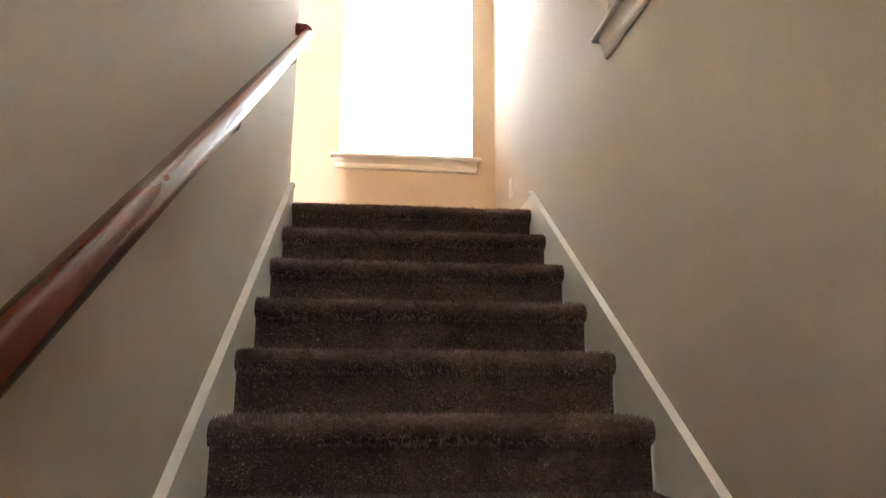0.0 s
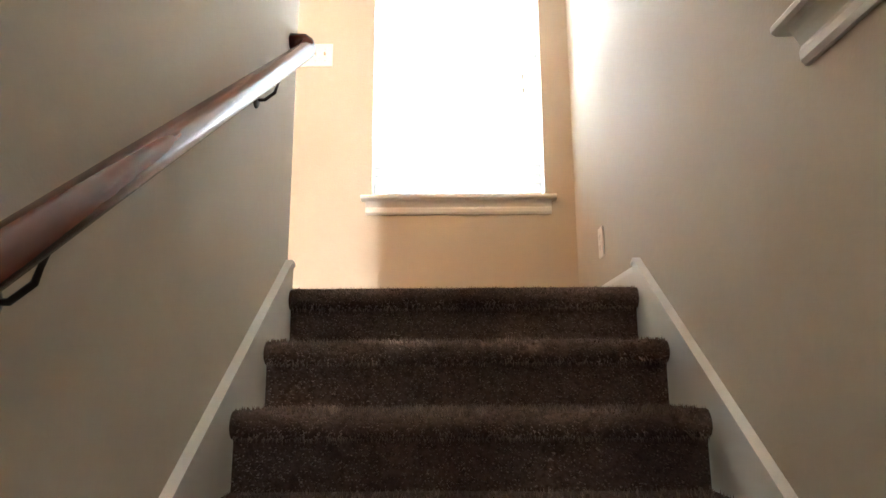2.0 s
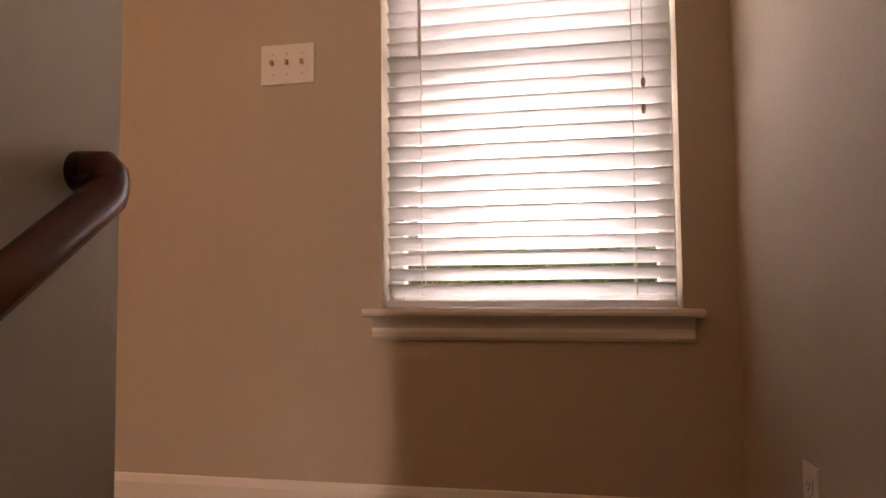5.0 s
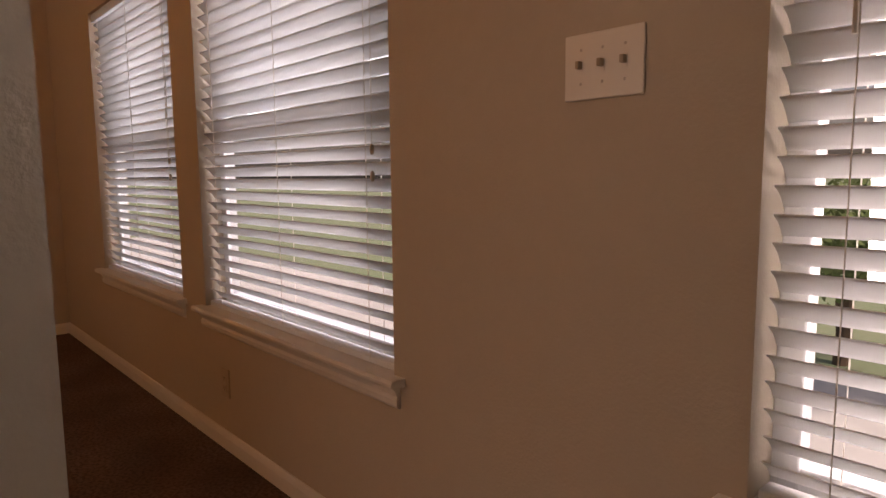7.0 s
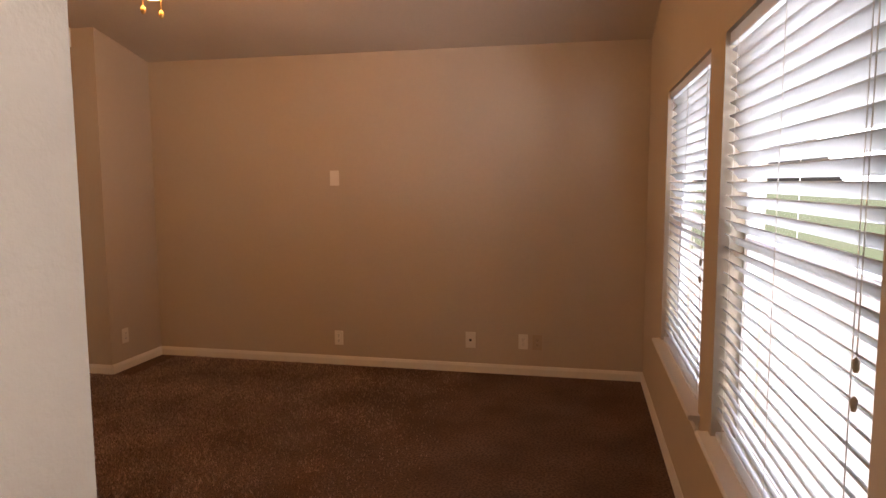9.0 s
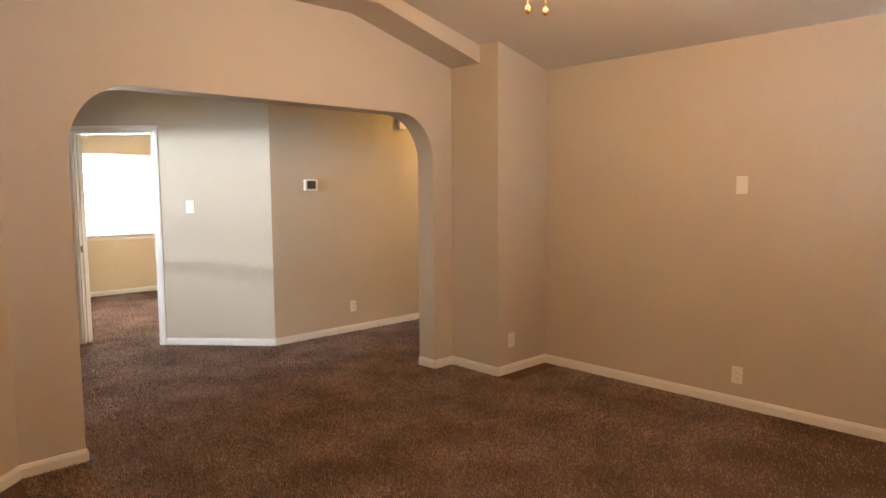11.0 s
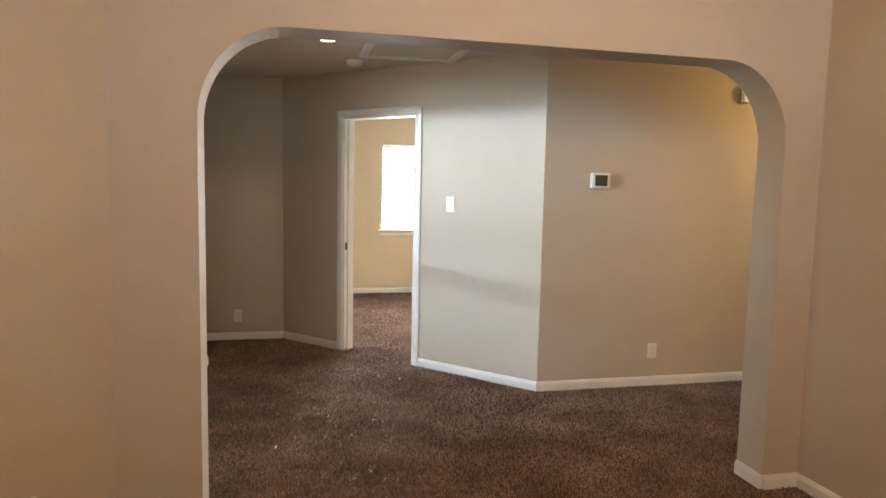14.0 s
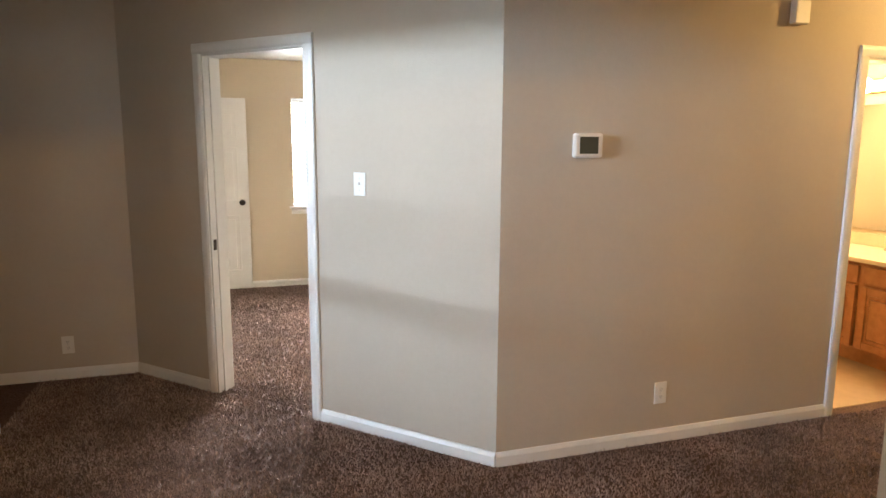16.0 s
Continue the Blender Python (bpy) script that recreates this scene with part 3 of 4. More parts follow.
def window(name, hole, m, tilt, wand_side, label, tie=True):
    """A single-hung window with sill and a slatted blind; m turns x along the wall, y into the room."""
    a, b, z0, z1 = hole
    mid, wide = (a + b) / 2, b - a
    win = tagged(new(name), label, "window", kind="structure")
    win.matrix_world = m
    fr = bmesh.new()
    for lo, hi in (((a, -0.13, z0), (a + 0.045, -0.085, z1)), ((b - 0.045, -0.13, z0), (b, -0.085, z1)), ((a + 0.045, -0.13, z1 - 0.05), (b - 0.045, -0.085, z1)), ((a + 0.045, -0.13, z0), (b - 0.045, -0.085, z0 + 0.05))):
        box(lo, hi, 0.004, fr)
    frame_ob = part("window_frame", fr, VINYL, win)
    zm = (z0 + z1) / 2
    part("meeting_rail", box((a + 0.045, -0.125, zm - 0.02), (b - 0.045, -0.08, zm + 0.02), 0.003), VINYL, frame_ob)
    part("sash_lock", box((mid - 0.03, -0.08, zm - 0.008), (mid + 0.03, -0.065, zm + 0.012), 0.003), VINYL, frame_ob)
    for lo, hi, y in ((z0 + 0.05, zm - 0.02, -0.10), (zm + 0.02, z1 - 0.05, -0.115)):
        p = part("pane", box((a + 0.045, y, lo), (b - 0.045, y + 0.004, hi)), GLASS, win)
        p.visible_shadow = False
    stool(win, a, b, z0 + 0.004)
    blind = thing(name.replace("window", "blind"), "white two-inch slatted window blind, lowered and half open", "window blind", "blinds in the windows", m)
    blind.name = "window_blind"
    part("headrail", box((a + 0.008, -0.062, z1 - 0.045), (b - 0.008, -0.012, z1 - 0.003), 0.003), SLAT, blind)
    sm = slat_mesh(wide - 0.024)
    pitch = 0.0435
    count = int((z1 - 0.075 - z0 - 0.045) / pitch) + 1
    pitch = (z1 - 0.075 - z0 - 0.055) / (count - 1)
    rng = random.Random(name)
    for k in range(count):
        ob = new("slat", sm)
        ob.parent = blind
        z = z1 - 0.075 - pitch * k
        ob.matrix_basis = pose(mid + rng.uniform(-0.001, 0.001), -0.037, z, tilt + rng.uniform(-2.5, 2.5), rng.uniform(-0.15, 0.15), 0)
    part("bottom_rail", box((a + 0.010, -0.060, z0 + 0.006), (b - 0.010, -0.014, z0 + 0.026), 0.004), SLAT, blind)
    for u in (0.14, 0.86) if wide < 1 else (0.10, 0.5, 0.90):
        x = a + wide * u
        for dy in (-0.062, -0.012):
            part("ladder_cord", sweep([(x, dy, z0 + 0.02), (x, dy, z1 - 0.04)], 0.0012, 6), PLATE, blind)
    if wand_side:
        x = a + 0.11 if wand_side == "a" else b - 0.11
        part("tilt_wand", sweep([(x, -0.004, z1 - 0.05), (x, 0.0, z1 - 0.72)], 0.004, 8), PLATE, blind)
    if tie:
        x = a + 0.085
        cord = part("lift_cord", sweep([(x, -0.006, z1 - 0.05), (x, -0.004, zm - 0.10)], 0.0013, 6), PLATE, blind)
        for dz in (-0.10, -0.17):
            part("tassel", lathe([(0.002, 0.0), (0.006, -0.006), (0.006, -0.020), (0.004, -0.027), (0.002, -0.028)], 12, m=Matrix.Translation((x, -0.004, zm + dz))), ALMOND, cord, "tan wooden tassel", True)
    return win


# the wall's outside lies at +y, so y into the room is turned round
def north(a, b, z0, z1):
    return (-b, -a, z0, z1), Matrix.Translation((0, N, 0)) @ Matrix.Rotation(math.pi, 4, "Z")


for name, hole, side, label in (("window_1", WIN_C, "b", "white window with blind over the stair landing"), ("window_2", WIN_B, None, "wide white window with blind beside the wall switch"), ("window_3", WIN_A, None, "wide white window with blind near the room's corner")):
    h, m = north(*hole)
    window(name, h, m, 42, side, label)
h = (-3.75, -2.56, 0.87, 2.02)
window("window_4", h, Matrix.Translation((0, BY, 0)), -35, None, "white bedroom window with blind", False)
window("window_5", (-5.4, -3.5, 0.6, 2.3), Matrix.Translation((E, 0, 0)) @ Matrix.Rotation(math.pi / 2, 4, "Z"), 10, None, "white window of the stairwell", False)

# sill of the opening in the stair's outer wall
sill = tagged(new("trim_opening_sill"), "white painted moulded sill under a wall opening", "sill", kind="structure")
sill.matrix_world = Matrix.Translation((E, 0, 0)) @ Matrix.Rotation(math.pi / 2, 4, "Z")
stool(sill, -2.30, -1.02, 0.30)
sill = tagged(new("trim_stair_opening_sill"), "white painted moulded sill of the opening over the stairs", "sill", kind="structure")
sill.matrix_world = Matrix.Translation((-0.11, 0, 0)) @ Matrix.Rotation(math.pi / 2, 4, "Z")
stool(sill, -2.99, -1.75, 1.04)


# ---- wall plates ----
def plate(name, label, category, m, wide, high, kind, mat=None):
    """A cover plate in its own axes: x along the wall, y out of it, z up."""
    mat = mat or PLATE
    t = thing(name, label, category, at=m)
    bm = box((-wide / 2, 0, -high / 2), (wide / 2, 0.006, high / 2), 0.0025)
    part("cover", bm, mat, t)
    if kind.startswith("switch"):
        n = int(kind[-1])
        for k in range(n):
            x = (k - (n - 1) / 2) * 0.046
            part("toggle_slot", box((x - 0.005, 0.006, -0.012), (x + 0.005, 0.0068, 0.012)), mat, t)
            part("toggle", box((x - 0.004, 0.006, -0.004), (x + 0.004, 0.019, 0.010), 0.0015), ALMOND if n == 3 else mat, t)
            for dz in (-0.03, 0.03):
                part("screw", lathe([(0.0, 0), (0.003, 0), (0.002, 0.001), (0.0, 0.0012)], 10, m=pose(x, 0.006, dz, -90, 0, 0)), NICKEL, t)
    elif kind == "outlet":
        for dz in (-0.02, 0.02):
            r = part("receptacle", box((-0.016, 0.006, dz - 0.014), (0.016, 0.0085, dz + 0.014), 0.001), mat, t)
            for dx in (-0.006, 0.006):
                part("slot", box((dx - 0.001, 0.0085, dz - 0.002), (dx + 0.001, 0.0089, dz + 0.007)), SLOT, r)
            part("slot", box((-0.002, 0.0085, dz - 0.009), (0.002, 0.0089, dz - 0.005)), SLOT, r)
        part("screw", lathe([(0.0, 0), (0.003, 0), (0.002, 0.001), (0.0, 0.0012)], 10, m=pose(0, 0.006, 0, -90, 0, 0)), NICKEL, t)
    elif kind == "jack":
        part("jack", box((-0.009, 0.006, -0.009), (0.009, 0.010, 0.009), 0.001), SLOT, t)
    return t


def facing(x, y, z, turn):
    """turn: degrees of the wall's outward way from +y."""
    return pose(x, y, z, 0, 0, turn)


plate("switch_plate", "cream three-gang switch plate on the wall", "light switch", facing(-0.135, N, 1.265, 180), 0.165, 0.118, "switch3")
plate("outlet_plate", "white outlet plate beside the landing", "outlet", facing(E, 0.44, 0.235, 90), 0.072, 0.116, "outlet")
plate("blank_plate", "white blank cover plate on the bare wall", "wall plate", facing(W, -1.466, 1.50, -90), 0.075, 0.118, "blank")
plate("outlet_plate", "white duplex outlet above the baseboard", "outlet", facing(W, -1.455, 0.22, -90), 0.072, 0.116, "outlet")
plate("cable_plate", "white cable jack plate above the baseboard", "outlet", facing(W, -0.38, 0.253, -90), 0.078, 0.125, "jack")
plate("outlet_plate", "white outlet plate above the baseboard", "outlet", facing(W, 0.025, 0.257, -90), 0.072, 0.116, "outlet")
plate("outlet_plate", "tan outlet plate above the baseboard", "outlet", facing(W, 0.131, 0.256, -90), 0.072, 0.116, "outlet", ALMOND)
plate("outlet_plate", "white outlet plate on the pier", "outlet", facing(-4.02, -3.075, 0.268, 0), 0.072, 0.116, "outlet")
plate("outlet_plate", "tan outlet plate under the living room window", "outlet", facing(-1.85, N, 0.27, 180), 0.072, 0.116, "outlet", ALMOND)
p = DIAG @ Vector((0.33, 0, 0.295))
plate("outlet_plate", "white outlet plate on the slanting wall", "outlet", facing(p.x, p.y, p.z, 44), 0.072, 0.116, "outlet")
plate("outlet_plate", "white outlet plate under the thermostat", "outlet", facing(-4.025, TY, 0.27, 0), 0.072, 0.116, "outlet")
plate("outlet_plate", "white outlet plate at the hall's dark end", "outlet", facing(-0.88, SY, 0.23, 0), 0.072, 0.116, "outlet")
p = DOORM @ Vector((0.782, 0, 1.335))
plate("switch_plate", "white single switch plate beside the bedroom door", "light switch", facing(p.x, p.y, p.z, DTURN), 0.074, 0.118, "switch1")

th = thing("thermostat", "white wall thermostat with a dark screen", "thermostat", at=facing(-3.535, TY, 1.535, 0))
part("case", box((-0.077, 0, -0.057), (0.077, 0.028, 0.057), 0.013), PLATE, th, smooth=False)
part("screen", box((-0.048, 0.0285, -0.038), (0.048, 0.030, 0.040), 0.001), LCD, th, "dark grey display")
ch = thing("door_chime", "white boxy door chime high on the wall", "door chime", at=facing(-4.70, TY, 2.20, 0))
part("case", box((-0.046, 0.004, -0.058), (0.046, 0.045, 0.058), 0.006), PLATE, ch)
part("back_plate", box((-0.05, 0, -0.062), (0.052, 0.004, 0.052)), ALMOND, ch)


# ---- doors ----
def casing(parent, a, b, head, m, y=0.0, wide=0.06):
    """Moulded casing round an opening, as three lengths."""
    def prof(s):
        return [(0, 0), (0, 0.010), (0.012, 0.016), (0.040, 0.018), (0.052, 0.016), (wide, 0.012), (wide, 0)]
    for x, sgn in ((a, -1), (b, 1)):
        bm = bmesh.new()
        prism([(x + sgn * (p - 0.004), y + q) for p, q in prof(1)], "z", 0.0, head + 0.0, bm)
        part("casing", bm, TRIM, parent)
    bm = bmesh.new()
    prism([(y + q, head + p - 0.004) for p, q in prof(1)], "x", a - wide + 0.004, b + wide - 0.004, bm)
    part("head_casing", bm, TRIM, parent)


def jamb(parent, a, b, head, deep):
    part("jamb", box((a - 0.002, -deep - 0.002, 0), (a + 0.016, 0.002, head)), TRIM, parent)
    part("jamb", box((b - 0.016, -deep - 0.002, 0), (b + 0.002, 0.002, head)), TRIM, parent)
    part("head_jamb", box((a + 0.016, -deep - 0.002, head - 0.016), (b - 0.016, 0.002, head + 0.002)), TRIM, parent)
    for lo, hi in (((a + 0.016, -0.075, 0), (a + 0.026, -0.04, head - 0.016)), ((b - 0.026, -0.075, 0), (b - 0.016, -0.04, head - 0.016))):
        part("door_stop", box(lo, hi), TRIM, parent)


def panel_door(name, label, m, wide, high, knob_x):
    """A six-panel door leaf; x along it, y towards the viewer."""
    d = tagged(new(name), label, "door", kind="structure")
    d.matrix_world = m
    part("leaf", box((0, -0.035, 0.012), (wide, 0, high), 0.002), TRIM, d)
    for x0, x1 in ((0.10, wide / 2 - 0.045), (wide / 2 + 0.045, wide - 0.10)):
        for z0, z1 in ((0.20, 0.80), (0.94, high - 0.50), (high - 0.40, high - 0.12)):
            ring = bmesh.new()
            for lo, hi in (((x0, 0, z0), (x1, 0.006, z0 + 0.016)), ((x0, 0, z1 - 0.016), (x1, 0.006, z1)), ((x0, 0, z0 + 0.016), (x0 + 0.016, 0.006, z1 - 0.016)), ((x1 - 0.016, 0, z0 + 0.016), (x1, 0.006, z1 - 0.016))):
                box(lo, hi, 0.002, ring)
            part("panel_moulding", ring, TRIM, d)
            part("panel", box((x0 + 0.045, 0, z0 + 0.045), (x1 - 0.045, 0.006, z1 - 0.045), 0.004), TRIM, d)
    k = part("door_knob", lathe([(0.0, 0), (0.032, 0), (0.032, 0.005), (0.012, 0.010), (0.011, 0.03), (0.024, 0.042), (0.028, 0.055), (0.022, 0.066), (0.0, 0.069)], 20, m=pose(knob_x, 0, 0.93, -90, 0, 0)), BRONZE, d, "dark round door knob", True)
    return d


bd = tagged(new("door_1"), "white moulded door casing of the open bedroom doorway", "door frame", kind="structure")
bd.matrix_world = DOORM
casing(bd, 1.121, 1.90, 2.045, DOORM)
jamb(bd, 1.121, 1.90, 2.045, 0.12)
part("strike_plate", box((1.88, -0.034, 0.90), (1.8838, -0.012, 0.965), 0.001), BRONZE, bd, "dark strike plate")
bath = tagged(new("door_2"), "white moulded door casing of the bathroom doorway", "door frame", kind="structure")
bath.matrix_world = Matrix.Translation((0, TY, 0))
casing(bath, -5.95, -5.20, 2.01, None)
jamb(bath, -5.95, -5.20, 2.01, 0.12)
panel_door("door_3", "white six-panel closet door with a dark knob", pose(-1.33, BY + 0.06, 0, 0, 0, 0), 0.78, 2.0, 0.07).location = (-2.10, BY + 0.06, 0)

# ---- railing in the hall arch ----
rl = thing("stair_railing", "white balusters under a dark wooden handrail in the arch", "railing")
part("handrail", sweep([(HX + 0.06, -5.79, 1.01), (HX + 0.06, -5.0, 1.01), (HX + 0.06, -4.11, 1.01)], 0.030, 16), DARKWOOD, rl, "dark stained wooden rail", True)
for y, turn in ((-5.80, -90), (-4.10, 90)):
    part("rosette", lathe([(0.0, 0), (0.062, 0), (0.062, 0.012), (0.05, 0.022), (0.0, 0.024)], 24, m=pose(HX + 0.06, y, 1.01, turn, 0, 0)), DARKWOOD, rl, "dark round rosette", True)
part("shoe_rail", box((HX - 0.012, -5.785, 0.0), (HX + 0.132, -4.115, 0.035), 0.006), TRIM, rl)
n = 16
for k in range(n):
    y = -5.80 + 1.70 * (k + 0.5) / n
    bm = box((HX + 0.044, y - 0.016, 0.034), (HX + 0.076, y + 0.016, 0.24), 0.002)
    lathe([(0.016, 0.24), (0.019, 0.255), (0.013, 0.275), (0.017, 0.31), (0.015, 0.5), (0.011, 0.80), (0.010, 0.96), (0.010, 0.99)], 12, bm, None)
    for v in bm.verts:
        if v.co.x > -0.3:
            v.co.x += HX + 0.06
            v.co.y += y
    part("baluster", bm, TRIM, rl)

# ---- hall ceiling ----
hl = thing("ceiling_light", "lit frosted dome light on the hall ceiling", "ceiling light", at=pose(-1.59, -5.06, HALLZ))
part("base", lathe([(0.0, 0), (0.108, 0), (0.112, -0.010), (0.105, -0.018), (0.0, -0.019)], 32), NICKEL, hl, smooth=True)
dome = part("diffuser", lathe([(0.101, -0.019)] + [(0.101 * math.cos(a * math.pi / 16), -0.019 - 0.072 * math.sin(a * math.pi / 16)) for a in range(1, 8)] + [(0.004, -0.0915)], 32), DOME, hl, "glowing frosted glass dome", True)
dome.visible_shadow = False
copy_thing(hl, pose(-5.75, -4.55, HALLZ))
sd = thing("smoke_detector", "white round smoke detector on the hall ceiling", "smoke detector", at=pose(-1.85, -6.11, HALLZ))
part("base", lathe([(0.0, 0), (0.066, 0), (0.066, -0.012), (0.0, -0.013)], 28), PLATE, sd, smooth=False)
part("cover", lathe([(0.058, -0.012), (0.056, -0.030), (0.045, -0.040), (0.0, -0.042)], 28), PLATE, sd, smooth=False)
at = thing("attic_hatch", "white framed attic hatch in the hall ceiling", "attic hatch", at=pose(-2.22, -5.45, HALLZ, 0, 0, 0))
for lo, hi in (((-0.36, -0.42, -0.022), (0.36, -0.36, 0)), ((-0.36, 0.36, -0.022), (0.36, 0.42, 0)), ((-0.36, -0.36, -0.022), (-0.30, 0.36, 0)), ((0.30, -0.36, -0.022), (0.36, 0.36, 0))):
    part("frame", box(lo, hi, 0.006), TRIM, at)
part("panel", box((-0.30, -0.36, -0.008), (0.30, 0.36, 0)), CEIL, at)

# ---- ceiling fan ----
fan = thing("ceiling_fan", "ceiling fan with dark blades and four lit glass shades", "ceiling fan", at=pose(-2.30, -1.46, -0.17))
part("canopy", lathe([(0.0, 3.02), (0.07, 3.02), (0.065, 2.99), (0.03, 2.96), (0.0, 2.96)], 24), BRASS, fan, smooth=True)
part("downrod", lathe([(0.0, 2.76), (0.013, 2.76), (0.013, 2.98), (0.0, 2.98)], 14), BRASS, fan, smooth=True)
part("motor", lathe([(0.0, 2.66), (0.06, 2.66), (0.11, 2.68), (0.125, 2.72), (0.11, 2.765), (0.05, 2.78), (0.0, 2.78)], 28), BRASS, fan, smooth=True)
part("light_hub", lathe([(0.0, 2.585), (0.025, 2.585), (0.045, 2.61), (0.05, 2.64), (0.035, 2.66), (0.0, 2.66)], 20), BRASS, fan, smooth=True)
for i in range(5):
    bm = prism([(0.20, -0.05), (0.26, -0.062), (0.58, -0.070), (0.62, -0.05), (0.63, 0), (0.62, 0.05), (0.58, 0.070), (0.26, 0.062), (0.20, 0.05)], "z", -0.004, 0.004)
    bmesh.ops.transform(bm, matrix=pose(0, 0, 2.70, 0, 0, 72 * i + 20) @ pose(0, 0, 0, 12, 0, 0), verts=bm.verts)
    bl = part("blade", bm, FANBLADE, fan, "dark walnut blade")
    bm = box((0.10, -0.02, -0.006), (0.24, 0.02, 0.002), 0.002)
    bmesh.ops.transform(bm, matrix=pose(0, 0, 2.69, 0, 0, 72 * i + 20), verts=bm.verts)
    part("blade_arm", bm, BRASS, bl)
for i in range(4):
    m = pose(0, 0, 2.62, 0, 0, 45 + 90 * i)
    arm = sweep([(0.03, 0, 0.0), (0.09, 0, 0.012), (0.13, 0, 0.0), (0.14, 0, -0.02)], 0.008, 8)
    bmesh.ops.transform(arm, matrix=m, verts=arm.verts)
    part("light_arm", arm, BRASS, fan, smooth=True)
    bm = lathe([(0.022, 0), (0.028, -0.012), (0.045, -0.04), (0.062, -0.075), (0.066, -0.095), (0.060, -0.105), (0.02, -0.11)], 20)
    bmesh.ops.transform(bm, matrix=m @ pose(0.14, 0, -0.015, 0, -28, 0), verts=bm.verts)
    sh = part("glass_shade", bm, SHADE, fan, "glowing bell glass shade", True)
    sh.visible_shadow = False
for dx, dy, z in ((0.055, -0.02, 2.41), (0.02, 0.045, 2.395)):
    part("pull_chain", sweep([(dx * 0.6, dy * 0.6, 2.59), (dx, dy, 2.57), (dx, dy, z)], 0.0015, 6), BRASS, fan)
    part("chain_fob", lathe([(0.002, 0.018), (0.010, 0.008), (0.012, -0.004), (0.008, -0.018), (0.002, -0.02)], 12, m=Matrix.Translation((dx, dy, z - 0.012))), BRASS, fan, "small brass fob", True)

# ---- bathroom ----
va = thing("bathroom_vanity", "honey oak bathroom vanity cabinet under a cream top", "vanity")
part("body", box((-6.69, -6.83, 0.10), (-6.13, -5.42, 0.74)), OAK, va)
part("toe_kick", box((-6.69, -6.83, 0.001), (-6.2, -5.42, 0.10)), OAK, va)
for k in range(3):
    y0 = -5.45 - 0.46 * k
    dr = part("drawer_front", box((-6.13, y0 - 0.42, 0.592), (-6.112, y0, 0.715), 0.004), OAK, va)
    do = part("door", box((-6.13, y0 - 0.42, 0.13), (-6.112, y0, 0.575), 0.004), OAK, va)
    for a, b, c, d in ((0.0, 0.05, 0.13, 0.575), (0.37, 0.42, 0.13, 0.575), (0.05, 0.37, 0.13, 0.185), (0.05, 0.37, 0.52, 0.575)):
        part("door_rail", box((-6.112, y0 - b, c), (-6.098, y0 - a, d), 0.005), OAK, do)
    part("raised_panel", box((-6.112, y0 - 0.345, 0.21), (-6.100, y0 - 0.075, 0.495), 0.011), OAK, do)
top = thing("countertop", "cream cultured marble vanity top with backsplash", "countertop")
part("slab", box((-6.69, -6.85, 0.742), (-6.08, -5.40, 0.775), 0.006), MARBLE, top)
part("backsplash", box((-6.698, -6.85, 0.775), (-6.675, -5.40, 0.87), 0.003), MARBLE, top)
fa = thing("faucet", "small chrome basin faucet", "faucet", at=pose(-6.56, -6.0, 0.775))
part("body", box((-0.03, -0.07, 0), (0.03, 0.07, 0.02), 0.006), NICKEL, fa)
part("spout", sweep([(0, 0, 0.02), (0.01, 0, 0.08), (0.06, 0, 0.10), (0.10, 0, 0.07)], 0.011, 10), NICKEL, fa, smooth=True)
mi = thing("mirror", "large frameless wall mirror over the vanity", "mirror")
part("glass", box((-6.698, -6.8, 0.90), (-6.692, -5.45, 1.86)), MIRROR, mi)
lb = thing("vanity_light", "vanity light bar with lit round bulbs", "wall light", at=pose(-6.698, -6.3, 2.0))
part("back_plate", box((0, -0.45, -0.05), (0.03, 0.45, 0.05), 0.004), BRASS, lb)
for k in range(4):
    g = part("globe_bulb", lathe([(0.012, 0.0), (0.02, 0.012), (0.05, 0.04), (0.060, 0.075), (0.05, 0.11), (0.02, 0.133), (0.002, 0.135)], 18, m=pose(0.03, -0.33 + 0.22 * k, 0, 0, 90, 0)), GLOBE, lb, "glowing round bulb", True)
    g.visible_shadow = False

# ---- outdoors ----
structure("ground", box((-400, -400, -3.3), (400, 400, -3.0)), GRASS, "mown lawn around the house", "ground")
# added slab: keeps the ground behind the blinds glaring bright
structure("pavement", box((-45, N + 0.2, -3.0), (16, 13.5, -2.96)), BRIGHT_SLAB, "pale slab added to brighten the ground outside the windows", "pavement")


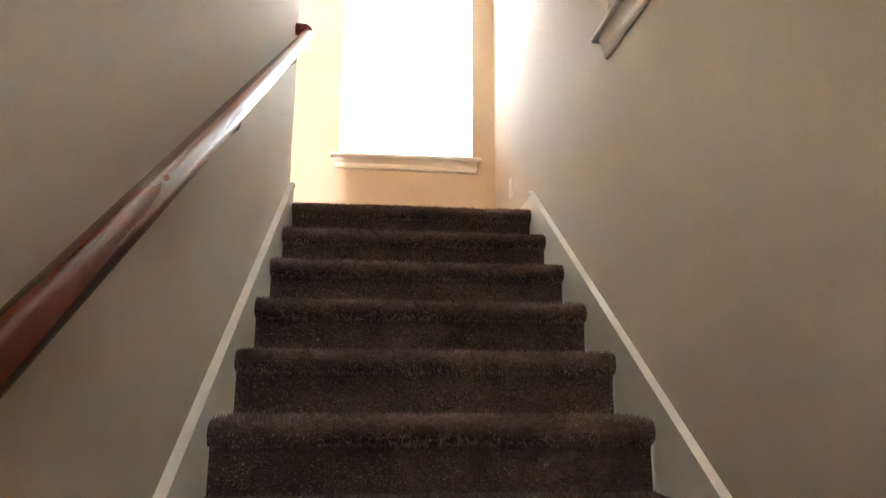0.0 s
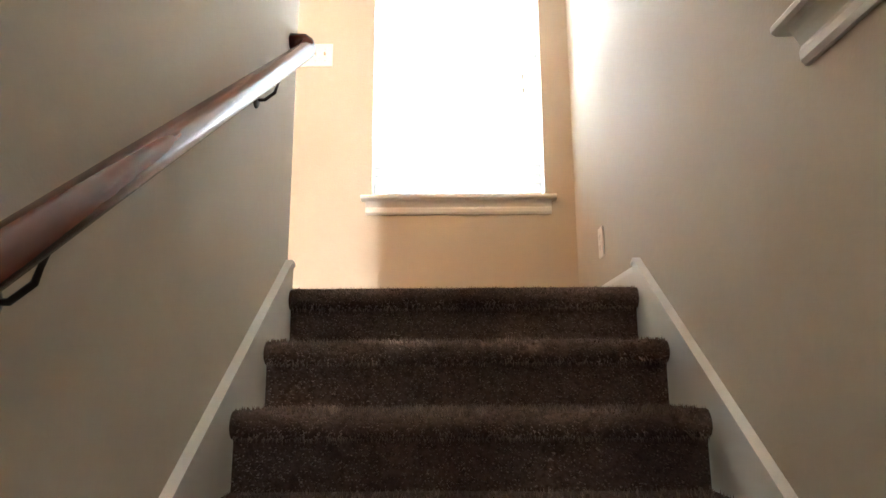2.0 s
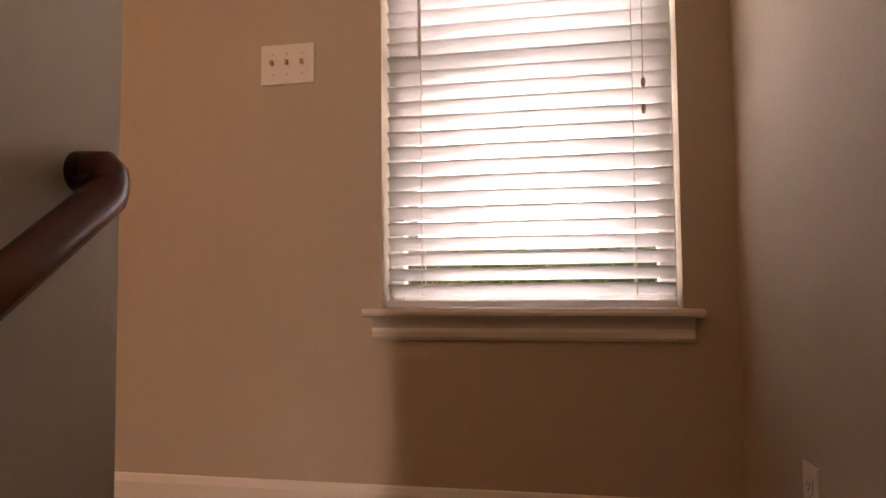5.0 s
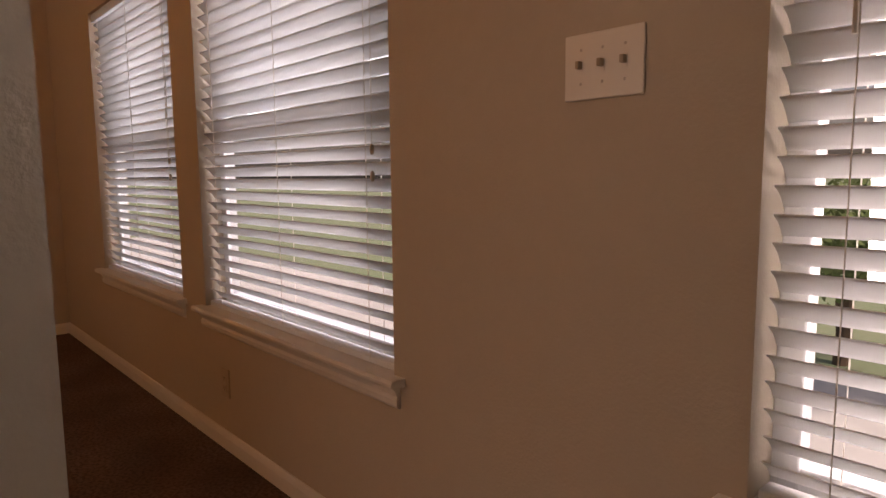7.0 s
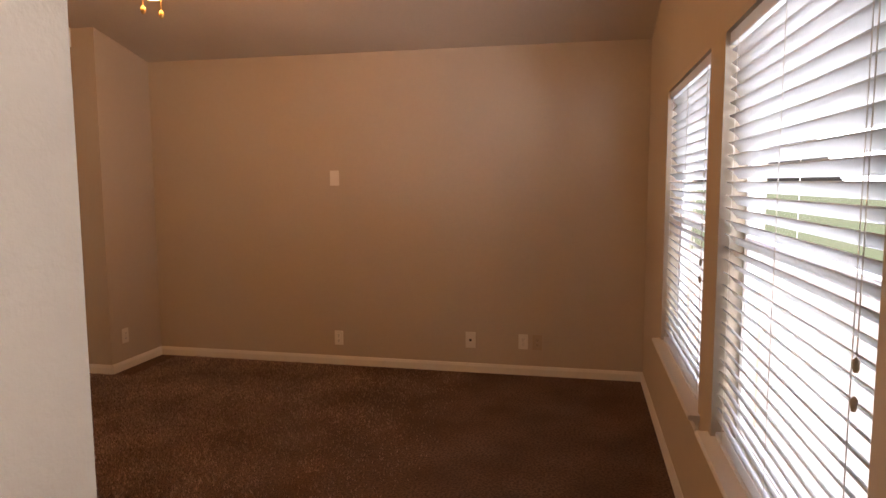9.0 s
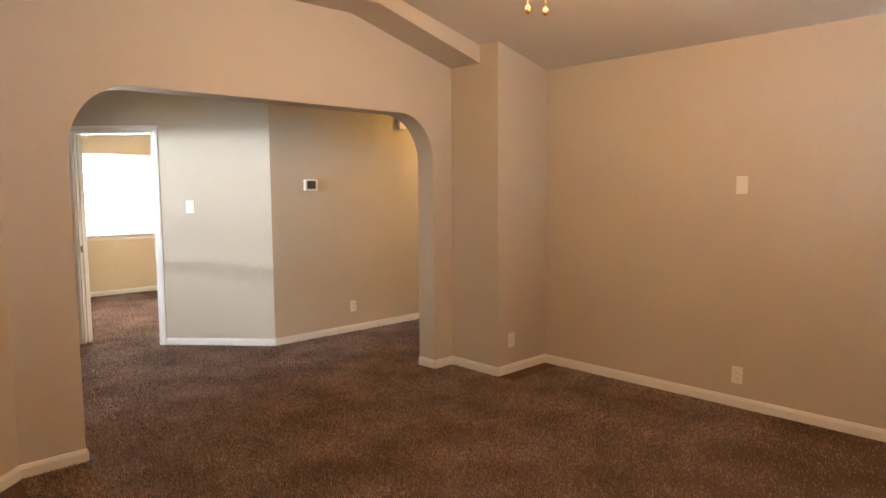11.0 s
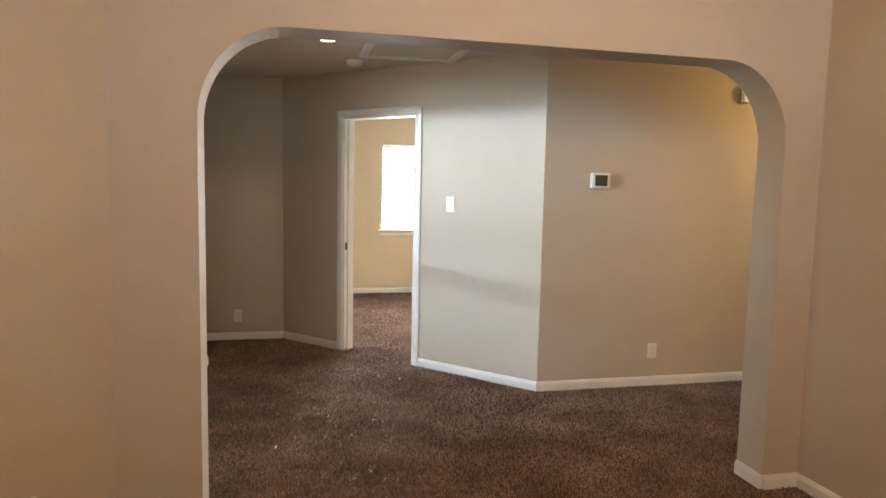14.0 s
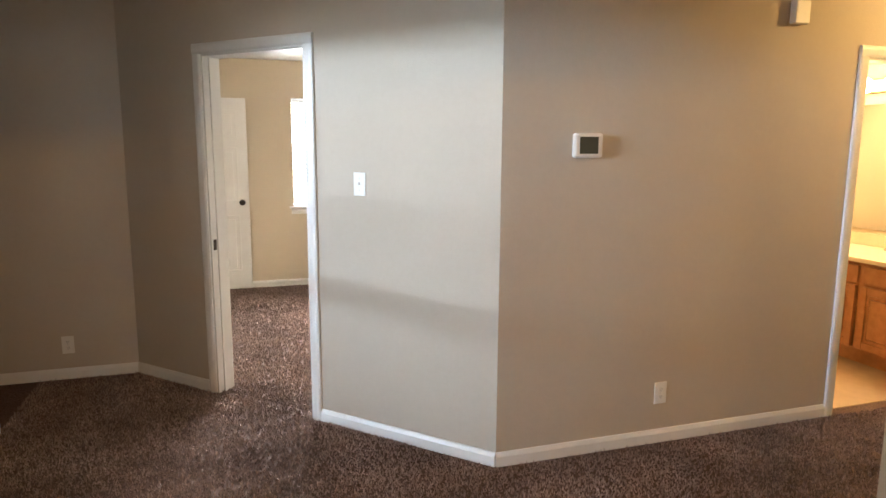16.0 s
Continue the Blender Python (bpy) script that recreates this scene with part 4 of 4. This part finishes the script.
def tree(x, y, tall, seed):
    rng = random.Random(seed)
    t = thing("tree", "leafy green tree on the lawn", "tree", "trees outside the windows", pose(x, y, -3.0))
    pts = [(rng.uniform(-0.1, 0.1) * k, rng.uniform(-0.1, 0.1) * k, tall * 0.16 * k) for k in range(4)]
    bm = bmesh.new()
    sweep(pts, 0.16, 10, bm)
    tops = []
    for k in range(6):
        a = rng.uniform(0, 6.28)
        e = (math.cos(a) * tall * 0.25, math.sin(a) * tall * 0.25, tall * rng.uniform(0.55, 0.85))
        sweep([pts[-1], tuple((p + q) / 2 + 0.1 for p, q in zip(pts[-1], e)), e], 0.06, 6, bm)
        tops.append(e)
    part("trunk", bm, BARK, t)
    verts, faces = [], []
    for e in tops * 3:
        for k in range(170):
            c = Vector(e) + Vector((rng.gauss(0, 1), rng.gauss(0, 1), rng.gauss(0, 0.7))) * tall * 0.11
            u, v = Vector((rng.uniform(-1, 1), rng.uniform(-1, 1), rng.uniform(-1, 1))).normalized() * 0.11, Vector((rng.uniform(-1, 1), rng.uniform(-1, 1), rng.uniform(-1, 1))).normalized() * 0.07
            n0 = len(verts)
            verts += [tuple(c - u), tuple(c + v), tuple(c + u), tuple(c - v)]
            faces.append((n0, n0 + 1, n0 + 2, n0 + 3))
    me = bpy.data.meshes.new("crown")
    me.from_pydata(verts, [], faces)
    me.materials.append(LEAF)
    ob = new("crown", me)
    ob.parent = t


for k, (x, y, tall) in enumerate(((-7.5, 12, 4.6), (-3.8, 15, 4.2), (-0.4, 13, 4.4), (3.4, 16, 4.8), (-12, 14, 5.0))):
    tree(x, y, tall, k)


# ---- carpet pile where the camera comes close ----
rng = random.Random(11)
pile_spots = []
while len(pile_spots) < 115000:
    x, y = rng.uniform(-6.3, HX + 0.0), rng.uniform(SY + 0.02, -2.9)
    if y < TY + 0.02 and (x + 3.11) * DY - (y - TY) * DX > -0.05:
        continue
    if -3.80 < y < -3.58 and not -3.61 < x < -1.08:
        continue
    if x < -3.84 and y > -3.80:
        continue
    pile_spots.append((Vector((x, y, 0.0)), Vector((0, 0, 1))))
for k in range(80000):
    x, y = rng.uniform(-3.3, -1.0), rng.uniform(BY + 0.02, -5.6)
    if (x + 3.11) * DY - (y - TY) * DX > -0.09:
        pile_spots.append((Vector((x, y, 0.0)), Vector((0, 0, 1))))
for k in range(115000):
    x, y = rng.uniform(W + 0.03, -0.02), rng.uniform(-2.9, -0.3)
    if rng.random() < (-0.3 - y) / 2.6:
        pile_spots.append((Vector((x, y, 0.0)), Vector((0, 0, 1))))
tagged(pile_tufts("hall_carpet_pile", pile_spots, None, 5, 2.0), "short twisted brown yarn ends of the carpet", "carpet", kind="stuff")
